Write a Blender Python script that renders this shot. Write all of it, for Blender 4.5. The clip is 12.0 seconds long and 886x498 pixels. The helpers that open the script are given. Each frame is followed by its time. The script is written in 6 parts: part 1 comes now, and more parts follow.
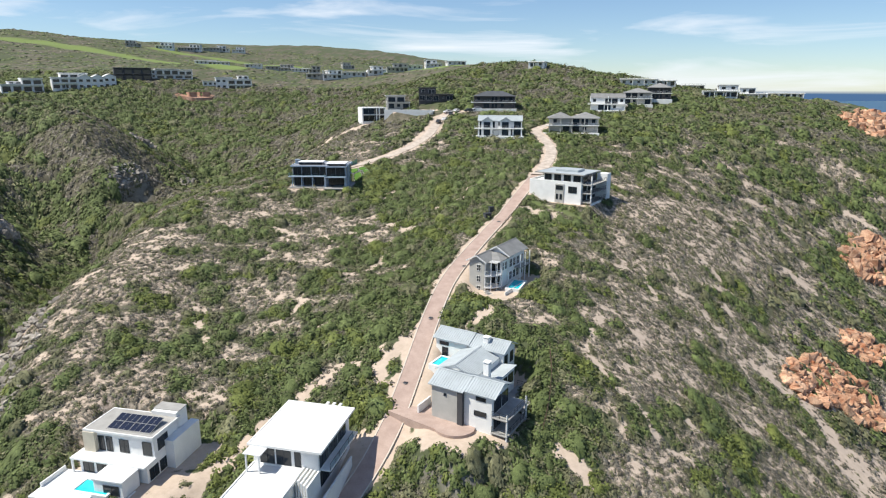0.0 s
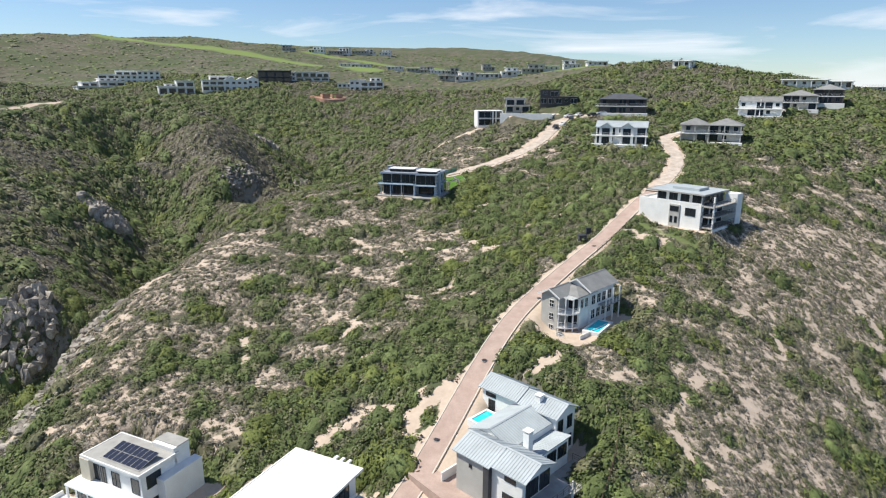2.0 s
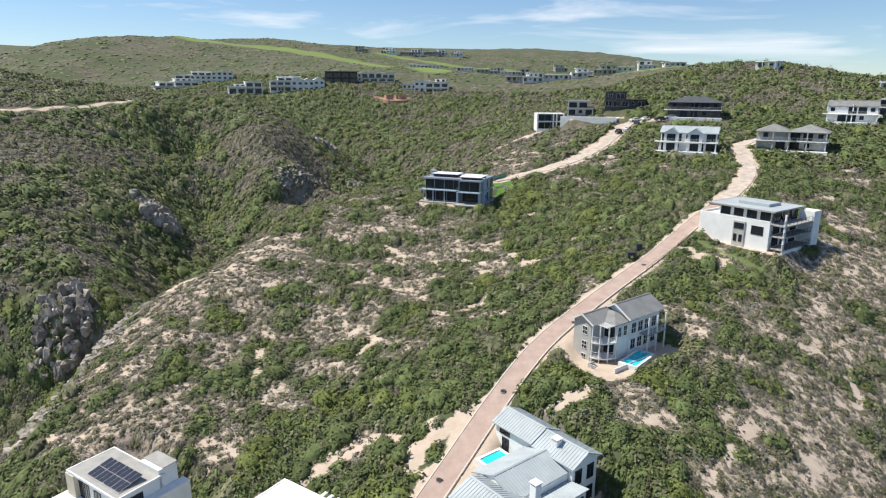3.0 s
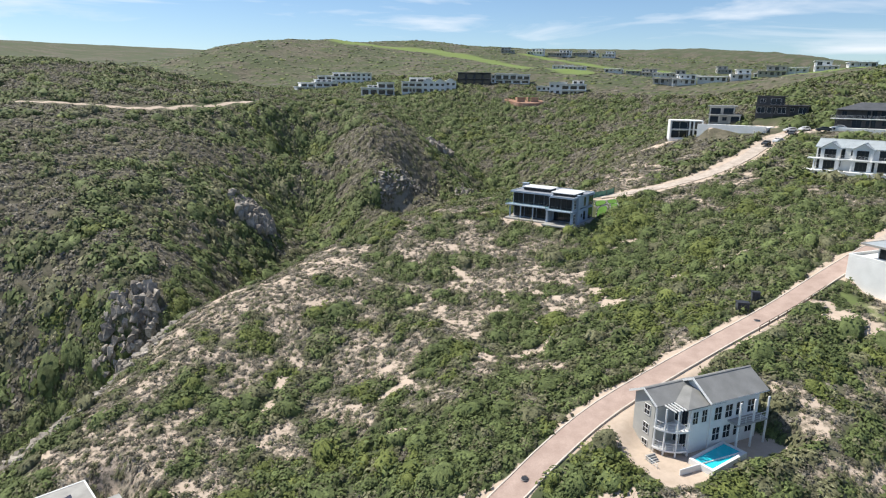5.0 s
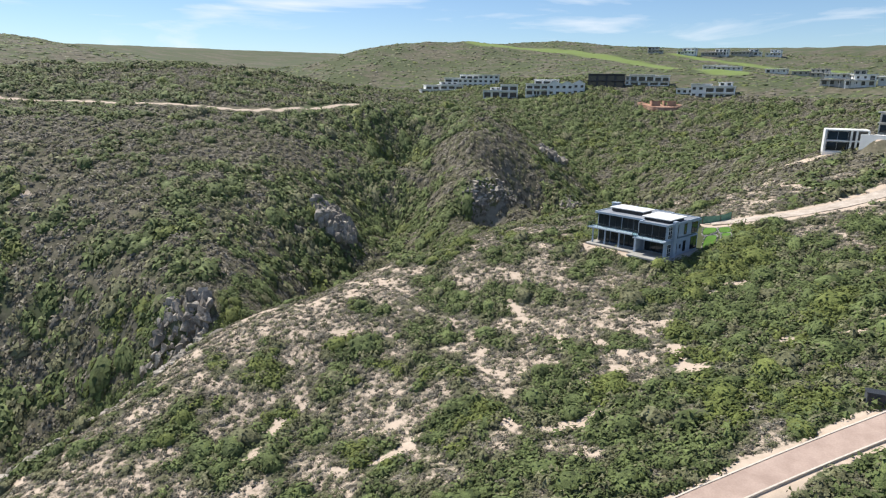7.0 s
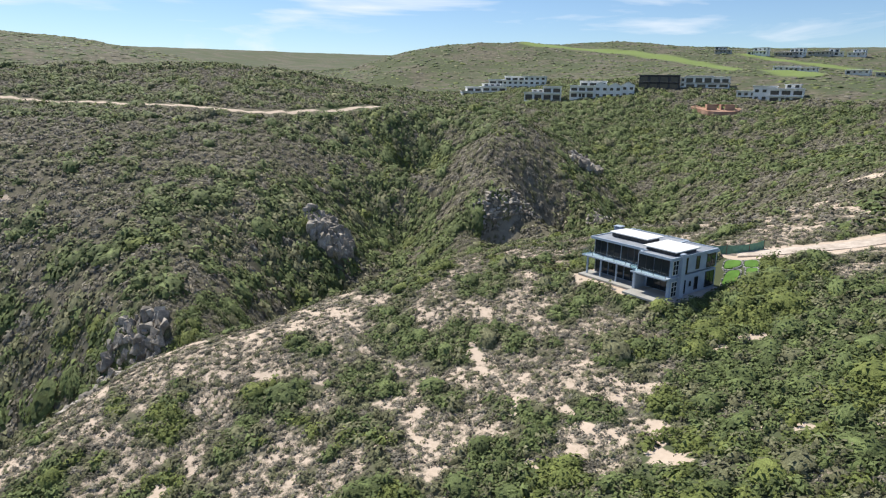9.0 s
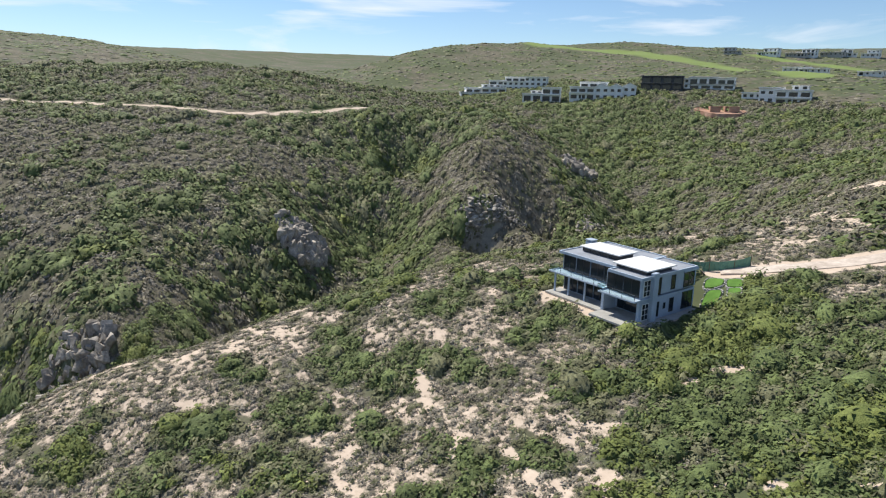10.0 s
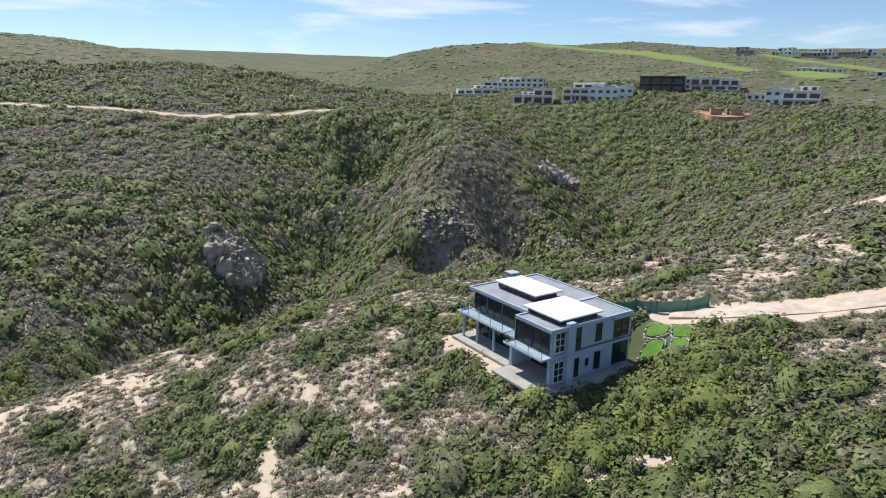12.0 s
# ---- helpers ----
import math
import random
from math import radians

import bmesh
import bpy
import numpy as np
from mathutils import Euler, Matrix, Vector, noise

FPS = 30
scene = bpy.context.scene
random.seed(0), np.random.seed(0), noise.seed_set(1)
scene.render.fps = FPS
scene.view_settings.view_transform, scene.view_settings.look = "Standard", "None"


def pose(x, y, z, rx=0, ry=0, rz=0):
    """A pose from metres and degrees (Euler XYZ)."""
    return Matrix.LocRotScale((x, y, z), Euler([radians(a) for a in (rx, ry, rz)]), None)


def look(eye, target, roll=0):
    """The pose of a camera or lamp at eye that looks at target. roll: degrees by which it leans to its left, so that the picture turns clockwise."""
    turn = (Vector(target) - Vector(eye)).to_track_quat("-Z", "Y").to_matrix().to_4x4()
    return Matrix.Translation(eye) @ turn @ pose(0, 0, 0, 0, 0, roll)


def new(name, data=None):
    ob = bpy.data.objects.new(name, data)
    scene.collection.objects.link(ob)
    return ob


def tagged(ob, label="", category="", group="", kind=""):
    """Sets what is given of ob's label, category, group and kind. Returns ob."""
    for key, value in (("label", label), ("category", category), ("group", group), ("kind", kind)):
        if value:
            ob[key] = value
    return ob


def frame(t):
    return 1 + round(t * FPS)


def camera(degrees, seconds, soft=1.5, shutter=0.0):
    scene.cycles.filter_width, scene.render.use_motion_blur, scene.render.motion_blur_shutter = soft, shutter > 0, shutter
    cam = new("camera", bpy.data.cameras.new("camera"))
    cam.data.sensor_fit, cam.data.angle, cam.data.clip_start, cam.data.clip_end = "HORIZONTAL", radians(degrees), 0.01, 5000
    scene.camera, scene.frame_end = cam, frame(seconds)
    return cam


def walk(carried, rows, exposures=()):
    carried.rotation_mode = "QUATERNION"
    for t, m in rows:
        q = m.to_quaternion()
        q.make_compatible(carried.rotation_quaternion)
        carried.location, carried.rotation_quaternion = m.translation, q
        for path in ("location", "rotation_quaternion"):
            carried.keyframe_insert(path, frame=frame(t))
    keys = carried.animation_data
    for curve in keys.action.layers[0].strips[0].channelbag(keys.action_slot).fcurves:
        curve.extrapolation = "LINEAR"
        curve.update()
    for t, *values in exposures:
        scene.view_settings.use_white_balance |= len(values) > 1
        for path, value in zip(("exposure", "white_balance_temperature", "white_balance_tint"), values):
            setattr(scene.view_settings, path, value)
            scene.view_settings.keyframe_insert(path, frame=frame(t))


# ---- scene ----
cam = camera(70.4, 12.0, soft=1.15)
METRES, EYE, TILT, LEAN, TURN = 160.0, 100.0, -14.5, -0.1, 0.0
ROWS = [
    (0.0, 0.0, 0.0, 0.0, -0.0, 0.0, -0.0),
    (0.5, 0.0226, 0.0271, 0.0072, 3.14, 0.01, -0.75),
    (1.0, 0.0461, 0.0584, 0.0155, 6.55, -0.03, -1.6),
    (1.5, 0.0668, 0.0893, 0.0236, 9.69, -0.1, -2.42),
    (2.0, 0.0879, 0.1247, 0.0328, 13.1, -0.23, -3.34),
    (2.5, 0.1058, 0.1587, 0.0417, 16.27, -0.38, -4.25),
    (3.0, 0.1229, 0.1969, 0.0519, 19.7, -0.62, -5.24),
    (5.0, 0.1678, 0.3537, 0.0929, 33.36, -2.11, -8.76),
    (5.5, 0.1727, 0.3929, 0.103, 36.63, -2.58, -9.47),
    (6.0, 0.1753, 0.4357, 0.1142, 40.18, -3.13, -10.18),
    (6.5, 0.1753, 0.4753, 0.1246, 43.46, -3.68, -10.8),
    (7.0, 0.1735, 0.5184, 0.1357, 46.63, -4.19, -11.34),
    (9.0, 0.1522, 0.6821, 0.1783, 52.64, -5.23, -12.46),
    (9.5, 0.1454, 0.7209, 0.1887, 53.17, -5.3, -12.6),
    (10.0, 0.1376, 0.7627, 0.1996, 53.7, -5.37, -12.75),
    (10.5, 0.1301, 0.8015, 0.2095, 54.17, -5.43, -12.87),
    (11.0, 0.1213, 0.8432, 0.2202, 54.63, -5.51, -13.0),
    (11.5, 0.1121, 0.8813, 0.2303, 54.99, -5.56, -13.0),
    (12.0, 0.101, 0.9204, 0.2404, 55.32, -5.56, -12.97),
]
walk(cam, [(t, pose(0, 0, EYE, TILT, LEAN, TURN) @ pose(METRES * x, METRES * y, METRES * z, 90 + pitch, roll, yaw)) for t, x, y, z, yaw, pitch, roll in ROWS], [(0.0, 0.25)])

# ---- daylight ----
SUN_TO = Vector((-0.67, -0.08, 1.0)).normalized()
world = bpy.data.worlds.new("sky")
scene.world = world
world.use_nodes = True
wn, wl = world.node_tree.nodes, world.node_tree.links
wn.clear()
sky = wn.new("ShaderNodeTexSky")
sky.sky_type, sky.sun_disc = "NISHITA", False
sky.sun_elevation = math.asin(SUN_TO.z)
sky.sun_rotation = math.atan2(SUN_TO.x, SUN_TO.y)
sky.air_density, sky.dust_density, sky.ozone_density = 0.9, 0.1, 1.6
coord = wn.new("ShaderNodeTexCoord")
# thin streaks of high cloud, long across the view
mapping = wn.new("ShaderNodeMapping")
mapping.inputs["Scale"].default_value = (2.2, 2.2, 17.0)
cirrus = wn.new("ShaderNodeTexNoise")
cirrus.inputs["Scale"].default_value, cirrus.inputs["Detail"].default_value, cirrus.inputs["Roughness"].default_value = 1.5, 8.0, 0.55
cirrus.inputs["Distortion"].default_value = 0.5
ramp = wn.new("ShaderNodeValToRGB")
ramp.color_ramp.elements[0].position, ramp.color_ramp.elements[1].position = 0.52, 0.74
amount = wn.new("ShaderNodeMath")
amount.operation = "MULTIPLY"
amount.inputs[1].default_value = 0.85
mixsky = wn.new("ShaderNodeMix")
mixsky.data_type = "RGBA"
mixsky.inputs[7].default_value = (8.2, 8.6, 9.2, 1)
wl.new(coord.outputs["Generated"], mapping.inputs[0])
wl.new(mapping.outputs[0], cirrus.inputs["Vector"])
wl.new(cirrus.outputs[0], ramp.inputs[0])
wl.new(ramp.outputs[0], amount.inputs[0])
wl.new(amount.outputs[0], mixsky.inputs[0])
blue = wn.new("ShaderNodeVectorMath")
blue.operation = "MULTIPLY"
blue.inputs[1].default_value = (0.82, 0.925, 1.05)
wl.new(sky.outputs[0], blue.inputs[0])
wl.new(blue.outputs[0], mixsky.inputs[6])
back = wn.new("ShaderNodeBackground")
back.inputs["Strength"].default_value = 0.1
# the hazy sea below the horizon, past the built water
height, below, deep = wn.new("ShaderNodeSeparateXYZ"), wn.new("ShaderNodeMapRange"), wn.new("ShaderNodeMix")
below.inputs[1].default_value, below.inputs[2].default_value = -0.004, -0.009
deep.data_type = "RGBA"
deep.inputs[7].default_value = (0.75, 1.5, 2.9, 1)
wl.new(coord.outputs["Generated"], height.inputs[0])
wl.new(height.outputs[2], below.inputs[0])
wl.new(below.outputs[0], deep.inputs[0])
wl.new(mixsky.outputs[2], deep.inputs[6])
wl.new(deep.outputs[2], back.inputs["Color"])
wl.new(back.outputs[0], wn.new("ShaderNodeOutputWorld").inputs["Surface"])

sun = new("sun", bpy.data.lights.new("sun", "SUN"))
sun.data.energy, sun.data.angle, sun.data.color = 5.0, radians(0.53), (1.0, 0.95, 0.84)
sun.matrix_world = look(SUN_TO * 300, (0, 0, 0))

# ---- materials ----
def material(name, base, rough=0.8, metal=0.0, vary=0.25, scale=3.0, fine=40.0, bump=0.3, second=None, spec=0.3, islands=0.0, pieces=0.0, reach=0.05):
    """A surface with two scales of variation: broad stains and fine grain, with relief."""
    m = bpy.data.materials.new(name)
    m.use_nodes = True
    n, l = m.node_tree.nodes, m.node_tree.links
    b = n["Principled BSDF"]
    b.inputs["Roughness"].default_value, b.inputs["Metallic"].default_value = rough, metal
    b.inputs["Specular IOR Level"].default_value = spec
    geo = n.new("ShaderNodeNewGeometry")
    broad, grain = n.new("ShaderNodeTexNoise"), n.new("ShaderNodeTexNoise")
    broad.inputs["Scale"].default_value, broad.inputs["Detail"].default_value = scale, 5
    grain.inputs["Scale"].default_value, grain.inputs["Detail"].default_value = fine, 4
    for tex in (broad, grain):
        l.new(geo.outputs["Position"], tex.inputs["Vector"])
    dark = tuple(c * (1 - vary) for c in base)
    light = second or tuple(min(1, c * (1 + vary)) for c in base)
    mix = n.new("ShaderNodeMix")
    mix.data_type = "RGBA"
    mix.inputs[6].default_value, mix.inputs[7].default_value = (*dark, 1), (*light, 1)
    r = n.new("ShaderNodeMapRange")
    r.inputs[1].default_value, r.inputs[2].default_value = 0.3, 0.7
    l.new(broad.outputs[0], r.inputs[0])
    l.new(r.outputs[0], mix.inputs[0])
    r2 = n.new("ShaderNodeMapRange")
    r2.inputs[1].default_value, r2.inputs[2].default_value = 0.33, 0.67
    r2.inputs[3].default_value, r2.inputs[4].default_value = 1 - vary * 0.6, 1 + vary * 0.4
    l.new(grain.outputs[0], r2.inputs[0])
    mul = n.new("ShaderNodeVectorMath")
    mul.operation = "SCALE"
    l.new(mix.outputs[2], mul.inputs[0])
    factor = r2.outputs[0]
    for amount, source in ((islands, geo.outputs["Random Per Island"]), (pieces, n.new("ShaderNodeObjectInfo").outputs["Random"])):
        if amount:
            r3, by = n.new("ShaderNodeMapRange"), n.new("ShaderNodeMath")
            r3.inputs[3].default_value, r3.inputs[4].default_value = 1 - amount, 1 + amount
            by.operation = "MULTIPLY"
            l.new(source, r3.inputs[0])
            l.new(r3.outputs[0], by.inputs[0])
            l.new(factor, by.inputs[1])
            factor = by.outputs[0]
    l.new(factor, mul.inputs["Scale"])
    l.new(mul.outputs[0], b.inputs["Base Color"])
    if bump:
        bp = n.new("ShaderNodeBump")
        bp.inputs["Strength"].default_value, bp.inputs["Distance"].default_value = bump, reach
        l.new(grain.outputs[0], bp.inputs["Height"])
        l.new(bp.outputs[0], b.inputs["Normal"])
    return m


WHITE = material("white plaster", (0.8, 0.8, 0.78), 0.85, vary=0.06, scale=0.5, fine=9, bump=0.1)
CREAM = material("cream plaster", (0.58, 0.53, 0.43), 0.85, vary=0.08, scale=0.6, fine=9, bump=0.1)
GREY_WALL = material("grey plaster", (0.45, 0.44, 0.41), 0.85, vary=0.08, scale=0.6, fine=9, bump=0.1)
SLATE_WALL = material("blue grey plaster", (0.36, 0.43, 0.52), 0.8, vary=0.1, scale=0.6, fine=9, bump=0.1)
SLATE_ROOF = material("slate grey roof membrane", (0.27, 0.29, 0.33), 0.85, vary=0.15, scale=0.5, fine=8)
CONCRETE = material("concrete", (0.36, 0.35, 0.33), 0.85, vary=0.15, scale=0.7, fine=14)
ROOF_LIGHT = material("pale grey painted roof sheeting", (0.4, 0.44, 0.46), 0.55, vary=0.1, scale=0.4, fine=12, bump=0.1)
ROOF_GREY = material("grey roof tile", (0.24, 0.24, 0.235), 0.75, vary=0.14, scale=0.6, fine=14, pieces=0.08)
ROOF_DARK = material("dark slate roof", (0.085, 0.09, 0.1), 0.7, vary=0.2, scale=0.6, fine=14)
ROOF_WHITE = material("white roof coating", (0.74, 0.74, 0.73), 0.7, vary=0.05, scale=0.35, fine=6, bump=0.08)
DARK = material("dark metal frame", (0.04, 0.043, 0.05), 0.45, vary=0.15)
CHARCOAL = material("charcoal plaster", (0.07, 0.07, 0.075), 0.75, vary=0.15, scale=0.7)
FRAME_WHITE = material("white painted frame", (0.75, 0.75, 0.74), 0.5, vary=0.05, bump=0.0)
PAVING = material("pink brick paving", (0.44, 0.325, 0.275), 0.9, vary=0.12, scale=0.5, fine=5, second=(0.5, 0.38, 0.325), pieces=0.07)
KERB = material("concrete kerb", (0.58, 0.52, 0.45), 0.9, vary=0.12, scale=1.5, fine=18)
ASPHALT = material("grey paving", (0.2, 0.19, 0.185), 0.9, vary=0.15, scale=0.8, fine=10)
DIRT = material("pale sandy track", (0.5, 0.415, 0.345), 0.95, vary=0.22, scale=0.5, fine=2.5, second=(0.6, 0.52, 0.45))
TIMBER = material("weathered timber", (0.16, 0.11, 0.075), 0.85, vary=0.25, scale=2, fine=20)
ROCK = material("grey quartzite rock", (0.29, 0.255, 0.215), 0.92, vary=0.4, scale=0.35, fine=2.2, bump=0.8, second=(0.47, 0.425, 0.37), pieces=0.25, reach=0.25)
ORANGE_ROCK = material("orange weathered rock", (0.5, 0.2, 0.1), 0.92, vary=0.4, scale=0.35, fine=2.4, bump=0.9, second=(0.6, 0.4, 0.27), islands=0.2, pieces=0.25, reach=0.3)
LAWN = material("bright lawn", (0.09, 0.19, 0.03), 0.9, vary=0.2, scale=0.6, fine=12)
RED_EARTH = material("red earth and brick", (0.4, 0.21, 0.14), 0.95, vary=0.25, scale=0.3, fine=3, second=(0.52, 0.33, 0.24))
NET = material("green shade netting", (0.14, 0.28, 0.2), 0.8, vary=0.15, scale=1.0, fine=30)
POOL = material("turquoise pool water", (0.03, 0.58, 0.68), 0.08, vary=0.08, scale=0.7, fine=4, spec=0.5, bump=0.1)
PANEL = material("solar cell glass", (0.012, 0.016, 0.035), 0.25, vary=0.2, scale=1.5, fine=8, spec=0.6, bump=0.0)
SEA = material("deep blue sea", (0.02, 0.075, 0.14), 0.35, vary=0.15, scale=0.01, fine=0.2, bump=0.3)
GLASS = material("dark tinted window glass", (0.02, 0.026, 0.032), 0.06, vary=0.1, spec=0.45, bump=0.0)
BALUSTRADE = bpy.data.materials.new("clear balustrade glass")
BALUSTRADE.use_nodes = True
_b = BALUSTRADE.node_tree.nodes["Principled BSDF"]
_b.inputs["Base Color"].default_value = (0.75, 0.85, 0.85, 1)
_b.inputs["Transmission Weight"].default_value, _b.inputs["Roughness"].default_value, _b.inputs["IOR"].default_value = 1.0, 0.02, 1.1
LEAF_GREEN = material("dark green fynbos leaf", (0.108, 0.147, 0.046), 0.75, vary=0.5, scale=0.5, fine=6.5, second=(0.172, 0.217, 0.076), islands=0.2, bump=0.8, reach=0.2)
LEAF_BRIGHT = material("fresh green leaf", (0.155, 0.203, 0.046), 0.75, vary=0.5, scale=0.5, fine=6.5, second=(0.195, 0.225, 0.062), islands=0.18, bump=0.8, reach=0.2)
LEAF_OLIVE = material("olive heath leaf", (0.158, 0.163, 0.08), 0.8, vary=0.5, scale=0.6, fine=7.0, second=(0.24, 0.24, 0.135), islands=0.25, bump=0.8, reach=0.2)
LEAF_DRY = material("grey brown dry scrub", (0.185, 0.167, 0.122), 0.85, vary=0.5, scale=0.6, fine=7.0, second=(0.3, 0.272, 0.22), islands=0.32, bump=0.8, reach=0.2)

# ---- the land: spot heights of the spur, the gorge and the uplands, joined by a smooth surface ----
SPUR = [(-81.1, 95.8, 42.5), (-87.9, 118.3, 47), (-89.6, 139.7, 53.5), (-54.1, 123.9, 50.9), (-16.3, 148.7, 57.2), (12.4, 201.7, 71.8), (-62, 176.9, 64.5), (-46.8, 166.8, 60.2), (-30.4, 224.2, 73), (-15.8, 193.8, 66.2), (-73.2, 170.1, 61.9), (-39.4, 133, 52.7), (-27, 141.4, 56.1), (-94.6, 169, 55.5), (-92.4, 193.8, 59.4), (-78.9, 214.1, 65.6), (-94.6, 126.2, 47)]
ROADSIDE = [(2.3, 131.8, 57.9), (-5.6, 103.7, 48.8), (-13.5, 84.5, 41.4), (25.9, 182.5, 68.5), (38.3, 269.3, 83.1), (40.6, 211.8, 74.6), (0, 295.2, 86.5), (0, 357.2, 101.1), (38.3, 382, 102.3), (74.4, 329, 91), (-34.9, 290.7, 80.8), (-50.7, 321.1, 79.7)]
SEAWARD = [(32.7, 125.1, 52.1), (68.7, 174.6, 56.7), (67.6, 133, 39.2), (23.7, 98, 47), (33.8, 139.7, 56.1), (86.8, 133, 30.1), (87.9, 117.2, 24.5), (149.9, 211.8, 36.9), (174.6, 273.8, 72.4), (219.7, 329, 83.1), (270.4, 371.8, 77.5), (113.8, 245.6, 69.6), (123.9, 67.6, -1.4), (67.6, 22.5, 4.2), (140.8, 354.9, 96.6), (256.9, 264.8, 41.4), (214.1, 135.2, -10.4), (338, 338, 4.2), (360.6, 540.8, 54.9)]
GORGE = [(-116.1, 131.8, 45.9), (-110.4, 139.2, 47), (-102.5, 134.1, 27.9), (-104.8, 112.7, 22.3), (-125.1, 219.7, 52.7), (-139.7, 196.1, 53.8), (-144.2, 193.8, 60.6), (-122.8, 246.8, 69.6), (-126.2, 288.5, 65.1), (-113.8, 295.2, 50.4), (-117.2, 265.9, 44.8), (-119.4, 238.9, 42.5), (-147.6, 260.3, 82), (-164.5, 285.1, 89.9), (-184.8, 313.2, 87.6), (-149.9, 223.1, 48.2), (-178, 250.1, 62.8), (-165.6, 336.9, 66.2), (-92.4, 326.8, 68.5), (-116.1, 205.1, 39.2), (-107, 169, 32.4), (-109.3, 78.9, 17.7), (-84.5, 264.8, 63.9), (-120.4, 245.7, 70.8), (-124.3, 240.7, 68.5), (-113.5, 254, 62), (-116.5, 228.9, 60.5), (-110.4, 273.2, 57), (-117.4, 287.2, 61), (-147.8, 248, 71), (-170, 236.4, 73.5), (-104, 197.5, 54)]
FAR_SLOPE = [(-190.4, 210.7, 79.7), (-242.3, 170.1, 93.2), (-216.3, 261.4, 93.2), (-236.6, 281.7, 92.1), (-262.5, 135.2, 93.2), (-151, 404.5, 80.8), (-146.5, 158.9, 62.8), (-162.3, 146.5, 69.6), (-173.5, 157.7, 74.1), (-155.5, 241.1, 69.6), (-214.1, 430.4, 101.1), (-169, 439.4, 94.4), (-323.4, 389.9, 97.7), (-191.5, 67.6, 71.8), (-338, 56.3, 104.5), (-129, 354, 69.5), (-103, 324.9, 63.5), (-182.8, 373.8, 78.5), (-98.4, 380.8, 75), (-169.8, 401.3, 83.5), (-213.6, 410, 94), (-175, 181.8, 77), (-120.4, 159.2, 49), (-153.6, 152.5, 67), (-200.8, 254.5, 90.5), (-65.5, 281, 67.5)]
UPLAND = [(-549, 524, 147), (-525, 595, 152), (-451, 576, 143), (-523, 874, 163), (-455, 1175, 171), (-406, 391, 105), (-334, 622, 128), (-184, 552, 116), (-341, 1191, 168), (96, 485, 95), (158, 485, 91), (68, 608, 103), (180, 631, 82), (-90, 451, 94)]
LEFT_HILL = [(-725, 144, 145), (-670, 207, 141), (-565, 235, 130), (-470, 246, 120), (-393, 261, 113), (-328, 276, 108)]
SIDE_VALLEY = [(-447, 341, 105), (-602, 434, 113), (-790, 503, 127), (-1049, 532, 144), (-1085, 422, 147), (-1456, 357, 176), (-1427, 493, 179), (-1378, 647, 179), (-1259, 793, 176)]
ROUND_HILL = [(-494, 402, 117), (-507, 439, 132), (-511, 487, 141), (-504, 546, 149), (-492, 605, 153), (-435, 490, 126), (-473, 692, 153), (-432, 410, 115)]
NORTH_RIDGE = [(-471, 705, 157), (-433, 787, 156), (-327, 1048, 163), (-198, 1131, 165), (-55, 997, 145), (37, 559, 117), (80, 473, 111), (119, 434, 105), (-151, 676, 113), (-71, 577, 109), (-31, 473, 102), (-199, 576, 117), (185, 388, 94), (212, 374, 92), (236, 360, 89)]
BEHIND = [(0, 0, 15), (-68, 45, 28), (-169, -68, 32), (0, -338, -7), (-563, -338, 89), (-1352, -225, 156), (338, -225, -24), (563, 225, -35), (676, 789, -35), (338, 1239, 55), (-1465, 1465, 179), (338, 789, 77)]
SPOTS = np.array(SPUR + ROADSIDE + SEAWARD + GORGE + FAR_SLOPE + UPLAND + LEFT_HILL + SIDE_VALLEY + ROUND_HILL + NORTH_RIDGE + BEHIND)


def fit_land(a, slack=0.004):
    q, n = a[:, :2] / 100, len(a)
    d = np.hypot(q[:, None, 0] - q[None, :, 0], q[:, None, 1] - q[None, :, 1])
    k = np.where(d > 0, d * d * np.log(d + 1e-9), 0) + np.eye(n) * slack
    p = np.c_[np.ones(n), q]
    return q, np.linalg.solve(np.block([[k, p], [p.T, np.zeros((3, 3))]]), np.r_[a[:, 2], 0, 0, 0])


LAND_Q, LAND_W = fit_land(SPOTS)


def smooth_land(x, y):
    x, y = np.asarray(x, float) / 100, np.asarray(y, float) / 100
    z = LAND_W[-3] + LAND_W[-2] * x + LAND_W[-1] * y
    for (qx, qy), w in zip(LAND_Q, LAND_W):
        d2 = (x - qx) ** 2 + (y - qy) ** 2
        z = z + w * 0.5 * d2 * np.log(d2 + 1e-12)
    return z


def lattice(i, j, seed):
    v = np.sin(i * 127.1 + j * 311.7 + seed * 74.7) * 43758.5453
    return v - np.floor(v)


def value_noise(x, y, seed=0):
    i, j = np.floor(x), np.floor(y)
    u, v = x - i, y - j
    u, v = u * u * (3 - 2 * u), v * v * (3 - 2 * v)
    return ((lattice(i, j, seed) * (1 - u) + lattice(i + 1, j, seed) * u) * (1 - v)
            + (lattice(i, j + 1, seed) * (1 - u) + lattice(i + 1, j + 1, seed) * u) * v)


def fbm(x, y, size, seed=0, octaves=4):
    x, y = np.asarray(x, float) / size, np.asarray(y, float) / size
    total, amp = 0.0, 0.5
    for o in range(octaves):
        c, s = math.cos(0.6 * o), math.sin(0.6 * o)
        total = total + amp * value_noise((x * c - y * s) * 2 ** o, (x * s + y * c) * 2 ** o, seed + o)
        amp *= 0.5
    return total / (1 - 0.5 ** octaves)


